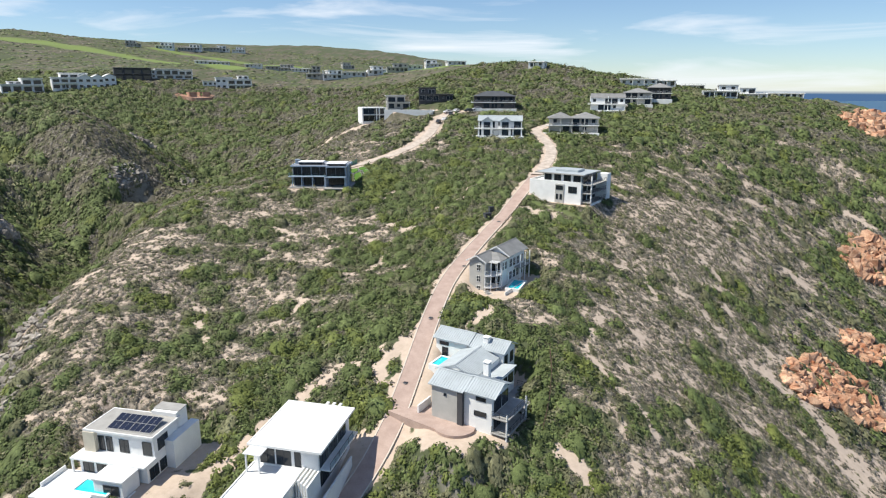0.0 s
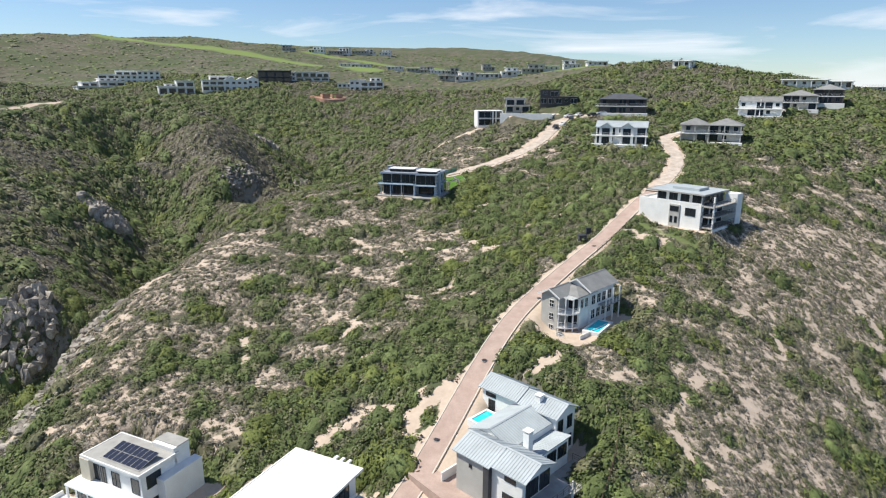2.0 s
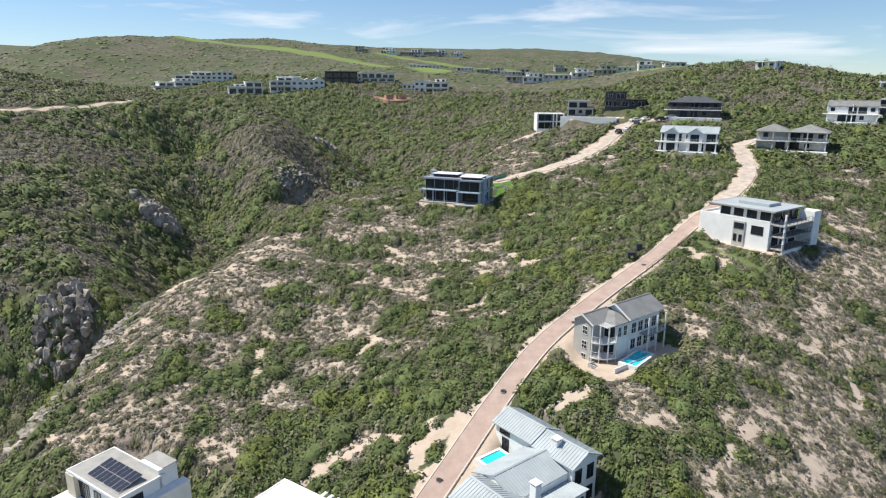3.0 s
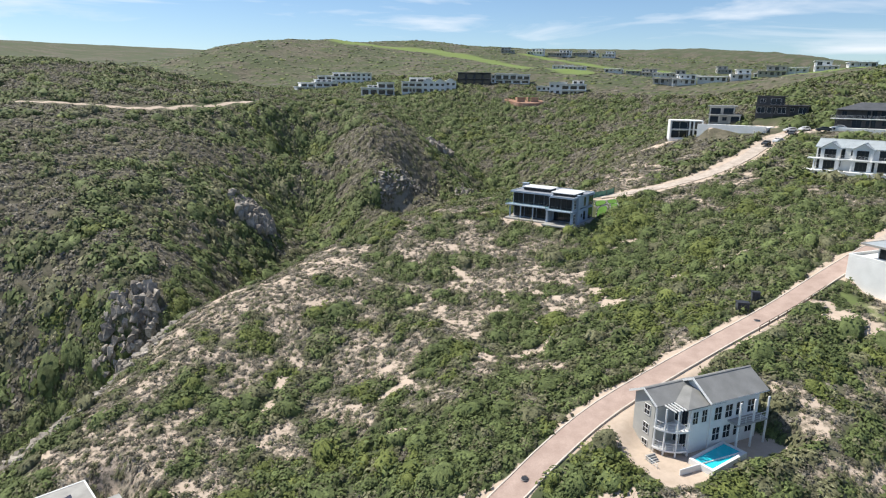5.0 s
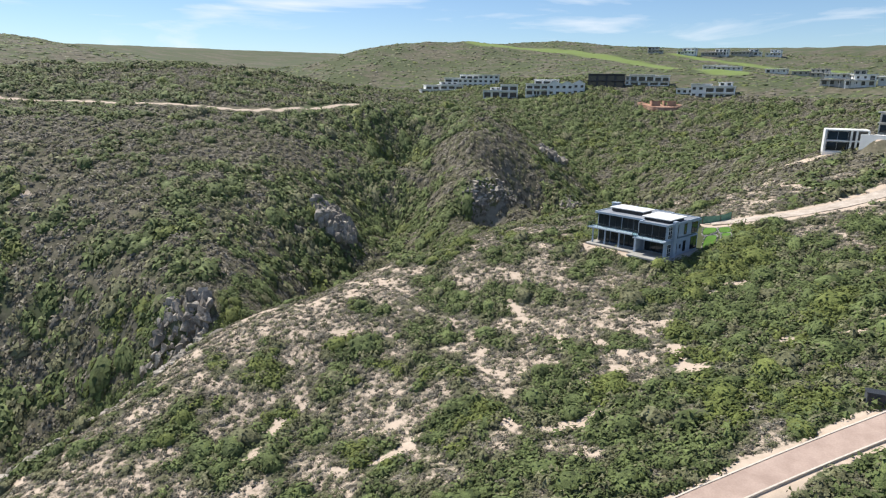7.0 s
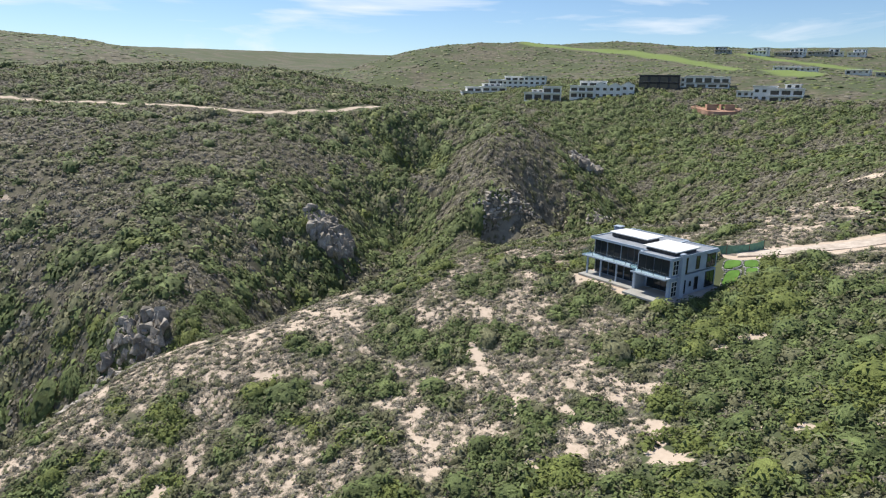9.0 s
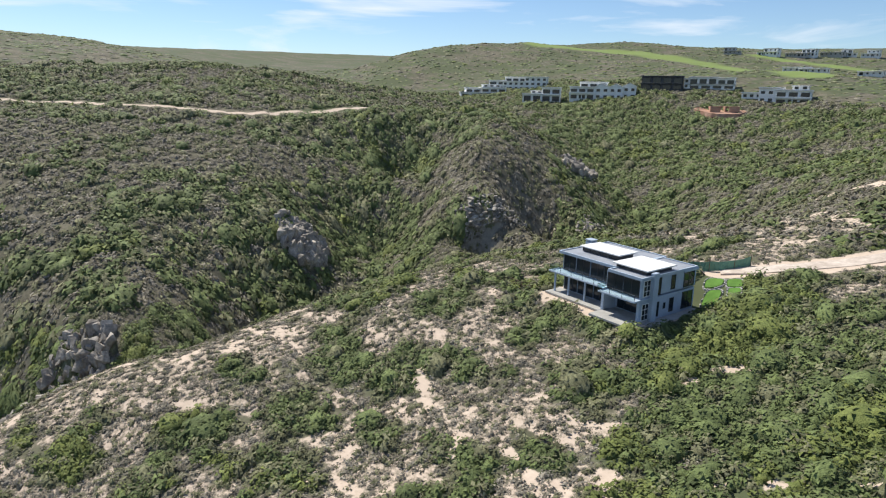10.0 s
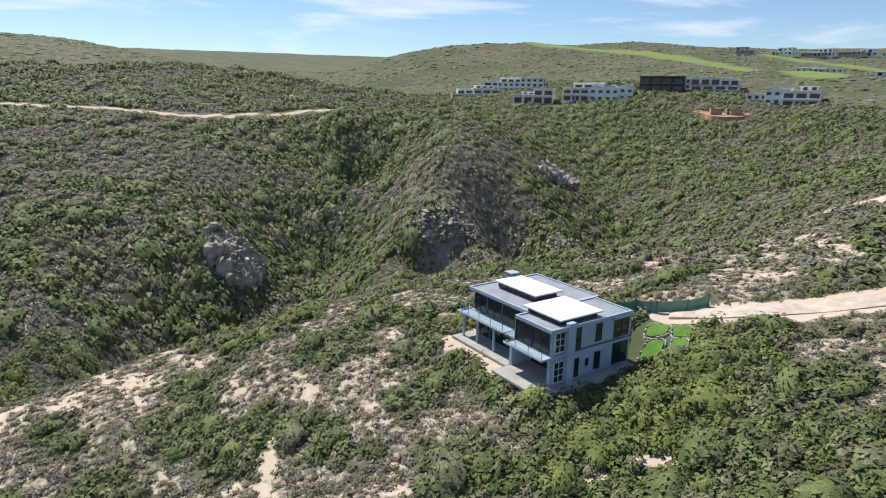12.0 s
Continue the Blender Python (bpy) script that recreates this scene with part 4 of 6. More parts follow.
    slab(h, "garden_wall", -6.6, -6.4, 6.2, 13.5, -1, 2.4, WHITE)
    slab(h, "gate", -6.8, -6.64, 6.4, 12.5, 0.2, 2.6, TIMBER, "dark slatted driveway gate")
    drive = thing("driveway", "pink brick-paved forecourt with a curved edge", "driveway", pose(-1.5, 95.3, 46.6, 0, 0, -31))
    bm = bmesh.new()
    ring = [(-9.5, 2.0), (-7.2, -3.0)] + [(4.8 + 3.6 * math.sin(a), -1.0 - 3.6 * math.cos(a)) for a in np.linspace(-0.6, 1.5, 9)] + [(8.0, -0.1), (-2, 3.5)]
    top = [bm.verts.new((x, y, 0.1)) for x, y in ring]
    low = [bm.verts.new((x, y, -2.5)) for x, y in ring]
    bm.faces.new(top)
    for i in range(len(ring)):
        j = (i + 1) % len(ring)
        bm.faces.new((top[i], low[i], low[j], top[j]))
    part("paving", bm, PAVING, drive)


grey_roof_house()
pool(pose(-2.6, 106.2, max(on_land(-2.6, 106.2), on_land(-0.6, 109.6)) + 0.3, 0, 0, -31), 3.2, 4.6, "small turquoise plunge pool between the white walls", WHITE)


# ---- the veranda house with the blue pool ----
def veranda_house():
    h = thing("veranda_house", "pale three-storey house with grey tile roof and white posts", "house", pose(9.2, 132.5, 56.8, 0, 0, -32) @ Matrix.Diagonal((0.8, 0.92, 0.95, 1)))
    floor_walls(h, -4.6, 0, -0.3, 8, -2, 6.3, GREY_WALL)
    floor_walls(h, 0, 3.0, 3.2, 8, -2, 6.3, WHITE)
    floor_walls(h, -3.6, 3.3, 7.0, 16, -2, 6.6, WHITE)
    gable_wall(h, -4.6, 0.2, -0.3, 8, 6.3, 1.3, "y", GREY_WALL)
    sheet_roof(h, -4.8, 0.4, -0.3, 9, 6.3, 1.45, "y", 0.5, ROOF_GREY, 0.0, label="grey tiled gable with white barge boards")
    gable_wall(h, -3.8, 3.6, 6.8, 15.6, 6.7, 1.9, "y", WHITE)
    sheet_roof(h, -3.8, 3.6, 6.6, 16.4, 6.7, 2.1, "y", 0.5, ROOF_GREY)
    hip_roof(h, -4.0, 3.2, 2.8, 9.0, 6.32, 1.1, 0.4, ROOF_GREY)
    bm = bmesh.new()
    for s in (-1, 1):
        bmesh.ops.create_cube(bm, size=1, matrix=pose(-0.1 + s * 2.1, 6.04, 7.68, 0, s * 26.6, 0) @ Matrix.Diagonal((4.75, 0.1, 0.3, 1)))
    part("barge_board", bm, FRAME_WHITE, h)
    for a, b, c, d in ((3.95, 4.12, 6.1, 16.9), (-4.32, -4.15, 6.1, 16.9)):
        slab(h, "gutter", a, b, c, d, 6.5, 6.68, FRAME_WHITE, "white eaves gutter")
    for a, z in ((-2.2, 7.75), ):
        bm = bmesh.new()
        for s in (-1, 1):
            bmesh.ops.create_cube(bm, size=1, matrix=pose(a + s * 1.6, -0.86, z - 0.76, 0, s * 25, 0) @ Matrix.Diagonal((3.5, 0.08, 0.28, 1)))
        part("barge_board", bm, FRAME_WHITE, h)
    for z in (4.1, 1.4, -1.0):
        window(h, "S", -0.32, -1.6, z, 1.3, 1.5, 2, FRAME_WHITE, 2)
    # rounded veranda on white posts
    for z in (3.2, 0.4):
        bm = bmesh.new()
        ring = [(0.2 + 3.5 * math.sin(a), 3.4 - 3.9 * math.cos(a)) for a in np.linspace(0.0, 1.57, 9)] + [(0.2, 3.4)]
        lo, hi = [[bm.verts.new((x, y, z + d)) for x, y in ring] for d in (-0.25, 0)]
        bm.faces.new(hi)
        bm.faces.new(lo[::-1])
        for i in range(len(ring)):
            j = (i + 1) % len(ring)
            bm.faces.new((lo[i], lo[j], hi[j], hi[i]))
        part("veranda_floor", bm, FRAME_WHITE, h)
        railing(h, [(0.2 + 3.4 * math.sin(a), 3.4 - 3.8 * math.cos(a)) for a in np.linspace(0.0, 1.57, 6)], z, FRAME_WHITE, 1.0, 1.2)
    for a in np.linspace(0.05, 1.5, 4):
        column(h, 0.2 + 3.3 * math.sin(a), 3.4 - 3.7 * math.cos(a), -2, 6.2, FRAME_WHITE, 0.12)
    bm = bmesh.new()
    for k in range(7):
        bmesh.ops.create_cube(bm, size=1, matrix=pose(1.7, 0.6 + 0.55 * k, 6.25) @ Matrix.Diagonal((3.4, 0.12, 0.16, 1)))
    part("pergola", bm, FRAME_WHITE, h, "white slatted pergola over the veranda")
    windows(h, "S", 3.18, (0.9, 2.3), 3.5, 1.1, 2.2, 2)
    windows(h, "S", 3.18, (0.9, 2.3), 0.5, 1.1, 2.3, 2)
    for z in (3.6, 0.6):
        windows(h, "E", 3.32, (8.2, 10.2, 12.2, 14.4), z, 1.4, 2.0, 2, FRAME_WHITE, 2)
    windows(h, "E", 3.02, (4.4, 6.0), 3.6, 1.0, 1.9, 2, FRAME_WHITE, 2)
    for y in (10.5, 13.2, 15.8):
        column(h, 5.2, y, -3, 6.4, FRAME_WHITE, 0.14)
    slab(h, "balcony", 3.3, 5.4, 10.2, 16.0, 3.0, 3.25, CONCRETE)
    railing(h, [(5.3, 10.3), (5.3, 15.9)], 3.25, FRAME_WHITE, 1.0, 1.4)
    bm = bmesh.new()
    for k in range(8):
        box(bm, 1.8 + 0.3 * k, 2.1 + 0.3 * k, -2.6, -1.2, -2.2, 0.2 - 0.2 * k)
    part("stair", bm, CONCRETE, h)
    railing(h, [(1.6, -2.6), (4.3, -2.6)], -0.9, FRAME_WHITE, 1.0, 0.9)
    slab(h, "terrace", -5.2, 3.6, -3.0, 7.0, -2.2, -0.6, CONCRETE)
    slab(h, "garden_wall", 6.9, 7.1, -1.0, 10, -2.5, 0.3, WHITE)


veranda_house()
pool(pose(13.7, 131.9, 56.95, 0, 0, -21), 3.3, 7.2, "bright blue swimming pool below the veranda", FRAME_WHITE)


# ---- the tall white house by the bend ----
def white_house():
    h = thing("white_house", "large white house with a grey overhanging flat roof", "house", pose(25.8, 185.6, 68, 0, 0, -34))
    floor_walls(h, 0, 16.2, 0, 12, -3, 5.2, WHITE)
    floor_walls(h, 3.6, 15.4, 2.0, 12.5, 5.2, 7.7, WHITE)
    slab(h, "parapet", 0, 16.2, 0, 0.3, 5.2, 5.7, WHITE)
    slab(h, "parapet", 0, 0.3, 0.3, 12, 5.2, 5.7, WHITE)
    flat_roof(h, 2.0, 16.2, 0.8, 13.0, 7.7, 0.5, ROOF_LIGHT, CONCRETE, 0.2, "grey flat roof with a deep overhang")
    slab(h, "roof", 6.0, 13.0, 5.0, 10.0, 7.85, 8.5, ROOF_LIGHT)
    for x in (5.0, 8.0, 11.0, 14.0):
        window(h, "S", 1.98, x, 5.5, 2.2, 1.9, 2)
    # grey bay box, 0.25 m proud of the white front
    slab(h, "entrance_bay", 8.3, 11.0, -0.25, 0.1, -1.0, 4.9, GREY_WALL, "grey entrance bay")
    window(h, "S", -0.27, 9.65, 3.2, 2.2, 1.3, 2)
    windows(h, "S", -0.27, (9.0, 10.2), 0.4, 0.7, 1.6, 1)
    window(h, "S", -0.02, 13.6, 2.5, 2.6, 1.9, 2)
    # seaward side with deep balconies
    slab(h, "wall", 16.2, 19.4, 12.0, 15.0, -3, 7.2, WHITE)
    slab(h, "wall", 18.8, 19.2, 0.8, 12, -3, 0.2, WHITE)
    for z in (0.2, 2.8, 5.2):
        slab(h, "balcony", 16.2, 19.2, 0.4, 12, z - 0.3, z, CONCRETE)
        railing(h, [(16.4, 0.5), (19.1, 0.5), (19.1, 11.9)], z, DARK, 1.0, 1.6)
        windows(h, "E", 16.22, (2.6, 6.2, 9.8), z + 0.1, 2.6, 2.1, 3)
    window(h, "E", 15.42, 6.5, 5.5, 5.0, 1.9, 4)
    column(h, 18.9, 0.8, -3, 7.6, WHITE, 0.2)


white_house()


# ---- the white-roofed house by the lower bend ----
def white_roof_house():
    h = thing("white_roof_house", "white house with broad bright white flat roofs", "house", pose(-28.2, 81.4, 43.2, 0, 0, -13))
    floor_walls(h, 0.3, 10.6, 0.5, 12.4, -3, 6.3, WHITE)
    flat_roof(h, 0.2, 11.0, 0.2, 12.8, 6.4, 0.4, ROOF_WHITE, WHITE, 0.22, "bright white coated flat roof")
    for k in range(3):
        slab(h, "skylight_beam", 6.2 + k * 1.1, 6.7 + k * 1.1, 13.0, 14.2, 6.35, 6.6, WHITE)
    # lower front roof
    floor_walls(h, 0.6, 8.0, -9.5, 0.5, -3, 3.0, WHITE)
    flat_roof(h, 0.4, 8.2, -9.8, 0.3, 3.05, 0.2, ROOF_WHITE, WHITE, 0.28)
    windows(h, "S", 0.48, (2.6, 5.2), 3.4, 2.3, 2.4, 2)
    window(h, "S", 0.48, 7.4, 3.4, 1.0, 2.4, 1)
    for x in (0.6, 2.6):
        column(h, x, -2.0, 3.2, 6.2, WHITE, 0.12)
    slab(h, "canopy", 0.2, 3.0, -2.2, 0.4, 6.1, 6.25, WHITE)
    for k in range(5):
        slab(h, "fin", 8.2 + 0.55 * k, 8.5 + 0.55 * k, -2.4 - 0.3 * k, 0.6, -3, 3.6 - 0.1 * k, WHITE, "white vertical fin")
    # street side with dark glazing and balcony
    for z in (3.4, 0.3):
        for y in (2.4, 5.8, 9.2):
            window(h, "E", 10.62, y, z, 3.1, 2.4, 3)
    slab(h, "balcony", 10.6, 12.2, 1.0, 12.0, 2.9, 3.15, WHITE)
    railing(h, [(12.1, 1.1), (12.1, 11.9)], 3.15, DARK, 1.0, 1.8, glass=True)
    slab(h, "garden_wall", 12.0, 12.3, -2.5, 9.0, -3, 0.6, WHITE)


white_roof_house()


# ---- the house with roof panels ----
def panel_house():
    h = thing("panel_house", "white two-storey house with grey flat roof and terraces", "house", pose(-54.8, 86.0, 42.4, 0, 0, -12.5) @ Matrix.Diagonal((0.86, 0.92, 1, 1)))
    floor_walls(h, 1.0, 13.6, 0.4, 7.0, 3.2, 6.7, WHITE)
    floor_walls(h, 0, 13.6, -1.8, 7.4, -3, 3.2, WHITE)
    slab(h, "wall", 13.6, 15.4, 3.0, 10.4, -3, 4.9, WHITE)
    slab(h, "wall", 8.5, 13.6, 6.6, 9.6, -3, 7.6, WHITE)
    slab(h, "pier", -0.2, 2.2, -0.3, 0.9, 3.2, 6.6, CREAM, "cream plaster pier")
    flat_roof(h, 0.0, 13.8, 0.0, 7.2, 6.75, 0.15, CONCRETE, WHITE, 0.2, "grey-beige flat roof")
    slab(h, "roof", 8.4, 13.7, 7.3, 9.7, 7.6, 7.75, CONCRETE)
    window(h, "S", 0.38, 7.6, 3.5, 1.9, 2.2, 2, DARK, 2)
    window(h, "S", 0.38, 12.2, 3.5, 1.8, 2.3, 1)
    windows(h, "S", 0.38, (3.0, 4.6), 3.4, 1.3, 2.5, 2)
    window(h, "E", 13.62, 2.6, 4.0, 2.6, 2.0, 1)
    windows(h, "E", 13.62, (-0.2, 2.4), 0.4, 2.2, 1.9, 2)
    # first-floor terrace roof and front box
    slab(h, "terrace", -1.2, 13.8, -2.6, 0.5, 3.0, 3.3, WHITE)
    slab(h, "wall", 6.8, 12.4, -6.2, -2.4, -1.0, 2.8, WHITE)
    slab(h, "terrace", 6.6, 12.6, -6.4, -2.4, 2.8, 3.05, WHITE)
    window(h, "S", -6.22, 10.2, 0.6, 3.0, 1.6, 2)
    windows(h, "S", -1.82, (1.8, 4.6), 0.2, 2.2, 2.5, 2)
    column(h, -0.9, -2.4, -0.2, 3.0, WHITE, 0.16)
    slab(h, "terrace", -3.2, 7.2, -9.4, -1.8, -3.0, 0.75, WHITE, "white pool terrace")
    slab(h, "garden_wall", -3.2, -2.9, -7.0, -1.9, 0.75, 1.4, WHITE)
    slab(h, "garage_roof", 8.0, 12.2, -9.2, -6.4, -2.2, -0.6, ASPHALT)
    slab(h, "garden_wall", 12.6, 12.9, -9.0, -4.0, -3.0, 0.3, WHITE)
    # rows of panels on a tilted rack
    m = h.matrix_world
    for k in range(4):
        for j in range(2):
            p = thing("solar_panel", "blue-black solar panel with pale metal edge", "solar panel", m @ pose(5.0 + 2.2 * k, 1.9 + 1.9 * j, 7.15 + 0.36 * j, 11, 0, 0), "solar panels on the flat roof")
            slab(p, "cell_glass", -1.02, 1.02, -0.92, 0.92, 0.0, 0.05, PANEL)
            bm = bmesh.new()
            for a in ((-1.06, 1.06, -0.96, -0.92), (-1.06, 1.06, 0.92, 0.96), (-1.06, -1.02, -0.92, 0.92), (1.02, 1.06, -0.92, 0.92), (-0.02, 0.02, -0.92, 0.92)):
                box(bm, *a, -0.01, 0.065)
            part("edge", bm, CONCRETE, p)
    slab(h, "rack", 3.7, 12.9, 0.8, 5.0, 6.88, 6.98, CONCRETE, "pale rack under the panels")


panel_house()
pool(pose(-53.9, 79.0, 43.3, 0, 0, -12.5), 6.2, 3.4, "pale turquoise pool in a white terrace", WHITE)


# ---- houses higher up the spur and across the valley ----
def flat_villa(x, y, yaw, w, d, label, wall=WHITE, roof=CONCRETE, storeys=2, top=0.55, group="", up=0.0, dark=False, seed=0, shift=0):
    """A flat-roofed villa: stacked storeys, each set back, with balcony, columns and glass front."""
    rng = random.Random(seed)
    PLOTS.append((x, y, yaw, w / 2 + 1.0, 3.4 if group else 7.0, d + 1.2))
    h = thing("villa", label, "house", pose(x, y, on_land(x, y, 0.2 + up), 0, 0, yaw), group)
    z = 0.0
    x0, x1 = -w / 2, w / 2
    for s in range(storeys):
        floor_walls(h, x0, x1, 0, d, z - (5 if s == 0 else 0), z + 3.0, wall)
        n = max(2, int((x1 - x0) / 3.4))
        for i in range(n):
            c = x0 + (x1 - x0) * (i + 0.5) / n
            big = rng.random() < (0.4 if group else 0.55)
            window(h, "S", -0.02, c, z + (0.2 if big else 0.9), round((x1 - x0) / n * ((0.6 if group else 0.78) if big else 0.34 if group else 0.4), 1), 2.2 if big else 1.3, 2, DARK if wall != CHARCOAL else FRAME_WHITE)
        window(h, "E", x1 + 0.02, d * 0.35, z + 0.6, 1.8, 1.8, 2)
        window(h, "W", x0 - 0.02, d * 0.35, z + 0.6, 1.8, 1.8, 2)
        if s < storeys - 1 or storeys == 1:
            slab(h, "balcony", x0 - 0.3, x1 + 0.3, -2.0, 0.0, z + 2.9, z + 3.12, wall)
            railing(h, [(x0 - 0.2, -1.9), (x1 + 0.2, -1.9)], z + 3.12, FRAME_WHITE if group else DARK, 0.9, 2.6)
            for i in range(4):
                column(h, x0 + 0.3 + (x1 - x0 - 0.6) * i / 3, -1.7, z - (3 if s == 0 else 0), z + 2.9, wall, 0.17)
        z += 3.1
        if s < storeys - 1:
            nx0, nx1 = (x0 + (x1 - x0) * (1 - top), x1) if rng.random() < 0.5 else (x0, x1 - (x1 - x0) * (1 - top))
            flat_roof(h, x0, x1, 0, d, z - 0.08, 0.15, roof, wall, 0.2)
            x0, x1 = nx0, nx1
    flat_roof(h, x0, x1, 0, d, z, 0.7, roof, wall, 0.22)
    return h


def pitched_villa(x, y, yaw, w, d, label, wall=WHITE, roof=ROOF_GREY, style="hip", up=0.0, seed=0):
    PLOTS.append((x, y, yaw, w / 2 + 1.5, 6.0, d + 1.5))
    h = thing("villa", label, "house", pose(x, y, on_land(x, y, 0.2 + up), 0, 0, yaw))
    floor_walls(h, -w / 2, w / 2, 0, d, -5, 5.8, wall)
    if style == "hip":
        hip_roof(h, -w / 2, w / 2, -1.5, d, 5.8, 2.3, 0.7, roof)
    elif style == "twin":
        for a, b in ((-w / 2, -0.3), (0.3, w / 2)):
            gable_wall(h, a, b, 0, d, 5.8, 1.9, "x", wall)
            sheet_roof(h, a, b, 0, d, 5.8, 2.1, "x", 0.3, roof, 0.6)
            slab(h, "gable_parapet", a - 0.35, a, -0.2, d + 0.2, 4.0, 6.6, wall)
    else:
        gable_wall(h, -w / 2, w / 2, 0, d, 5.8, 1.7, "x", wall)
        sheet_roof(h, -w / 2, w / 2, 0, d, 5.8, 1.9, "x", 0.4, roof, 0.6)
        for c in (-w * 0.3, w * 0.12):
            floor_walls(h, c - 2.2, c + 2.2, -1.6, 0, -4, 5.6, wall)
            gable_wall(h, c - 2.2, c + 2.2, -1.6, d * 0.4, 5.6, 1.5, "y", wall)
            sheet_roof(h, c - 2.2, c + 2.2, -1.6, d * 0.4, 5.6, 1.65, "y", 0.35, roof, 0.6)
            window(h, "S", -1.62, c, 3.2, 2.6, 2.2, 3)
            window(h, "S", -1.62, c, 0.2, 2.6, 2.3, 3)
    n = int(w / 3.2)
    for i in range(n):
        c = -w / 2 + w * (i + 0.5) / n
        for z in (3.1, 0.1):
            kind = (i * 7 + int(z) * 3 + int(abs(x))) % 4
            if kind:
                window(h, "S", -0.02, c, z + (0.0 if kind > 1 else 0.8), 2.7 if kind > 1 else 1.4, 2.4 if kind > 1 else 1.4, 2)
    for z in (3.1, 0.1):
        windows(h, "E", w / 2 + 0.02, (d * 0.3, d * 0.7), z + 0.5, 1.8, 1.7, 2)
        windows(h, "W", -w / 2 - 0.02, (d * 0.3, d * 0.7), z + 0.5, 1.8, 1.7, 2)
    slab(h, "balcony", -w / 2 - 1.6, w / 2 + 0.6, -2.4, 0, 2.75, 3.0, WHITE)
    railing(h, [(-w / 2 - 1.5, -2.3), (w / 2 + 0.5, -2.3)], 3.0, FRAME_WHITE, 0.95, 2.2)
    for i in range(3):
        column(h, -w / 2 + w * i / 2, -2.0, -4, 2.75 if style != "hip" else 5.6, wall, 0.18)
    slab(h, "terrace", -w / 2 - 2.4, w / 2 + 0.8, -4.0, 0, -3.5, 0.0, WHITE)
    return h


pitched_villa(22.6, 252.5, -6, 17, 10, "white double-storey house with a grey gabled roof and terrace", WHITE, ROOF_LIGHT, "gable")
pitched_villa(24.4, 305.5, -4, 19, 10, "dark glass-fronted house under a black hipped roof", CHARCOAL, ROOF_DARK, "hip")
pitched_villa(48.2, 262.0, -8, 9, 9, "grey-roofed house wing with white veranda posts", GREY_WALL, ROOF_GREY, "hip", -0.5)
pitched_villa(58.0, 261.5, -14, 10.5, 10, "grey-roofed house with a deep white veranda", GREY_WALL, ROOF_GREY, "hip", -0.5)
pitched_villa(80.2, 313.5, -12, 16, 9, "white house with twin grey gabled roofs", WHITE, ROOF_GREY, "twin")
pitched_villa(98.5, 326.5, -14, 13, 11, "pale grey house with a wide hipped grey roof", GREY_WALL, ROOF_GREY, "hip")
pitched_villa(111, 332, -16, 11, 10, "charcoal house wing with a grey hipped roof", CHARCOAL, ROOF_GREY, "hip", 0.8)
flat_villa(146.5, 342, -18, 17, 9, "white flat-roofed house on the ridge", seed=4)
flat_villa(175, 364, -22, 14, 9, "white stepped house above the sea", seed=5)
flat_villa(162, 420, -20, 14, 8, "white bungalow on the far ridge", storeys=1, seed=6)
# the unfinished white frame house and its dark neighbours on the building site
def frame_house():
    h = thing("frame_house", "unfinished white concrete frame house with open dark bays", "house", pose(-33.2, 309.5, 83.6, 0, 0, 20))
    # charcoal block behind the frame: shade of the open bays put into colour
    floor_walls(h, -5.4, 5.4, 1.2, 9, -4, 6.4, CHARCOAL)
    for z in (-0.3, 3.0, 6.3):
        slab(h, "floor_slab", -5.8, 5.8, -0.4, 9.2, z, z + 0.35, WHITE, "white concrete floor slab")
    for x in (-5.6, 1.2, 2.6, 5.6):
        for z in (0.05, 3.35):
            slab(h, "column", x - 0.28, x + 0.28, -0.35, 0.2, z, z + 2.95, WHITE)
    for z in (0.1, 3.4):
        window(h, "S", 1.18, -2.3, z, 5.6, 2.7, 2, FRAME_WHITE)
        window(h, "S", 1.18, 4.0, z, 2.4, 2.7, 1, FRAME_WHITE)
    slab(h, "side_wall", -5.9, -5.6, -0.4, 9.2, -4, 6.6, WHITE)
    slab(h, "plinth", -5.9, 16, -0.6, 0.6, -3.5, -0.1, WHITE, "long white retaining wall")


frame_house()
flat_villa(-22, 319, 10, 11, 9, "grey house under construction with large dark openings", GREY_WALL, CONCRETE, 2, 0.8, up=0.3, seed=8)
flat_villa(-3.5, 322, 2, 17, 10, "black-walled modern house above a white courtyard", CHARCOAL, ROOF_DARK, 2, 0.5, up=0.4, seed=9)
court = thing("courtyard", "white paved courtyard in front of the dark house", "courtyard", pose(-14, 307.5, 89.0, 0, 0, -6))
slab(court, "paving", -13, 10, -6.6, 5, -4.2, 0.05, WHITE)
slab(court, "parapet", -13, 10, -6.9, -6.6, -4.2, 0.5, WHITE)
PLOTS.append((-14, 308.5, 14, 13.5, 11.5, 6))

valley = "villas across the valley"


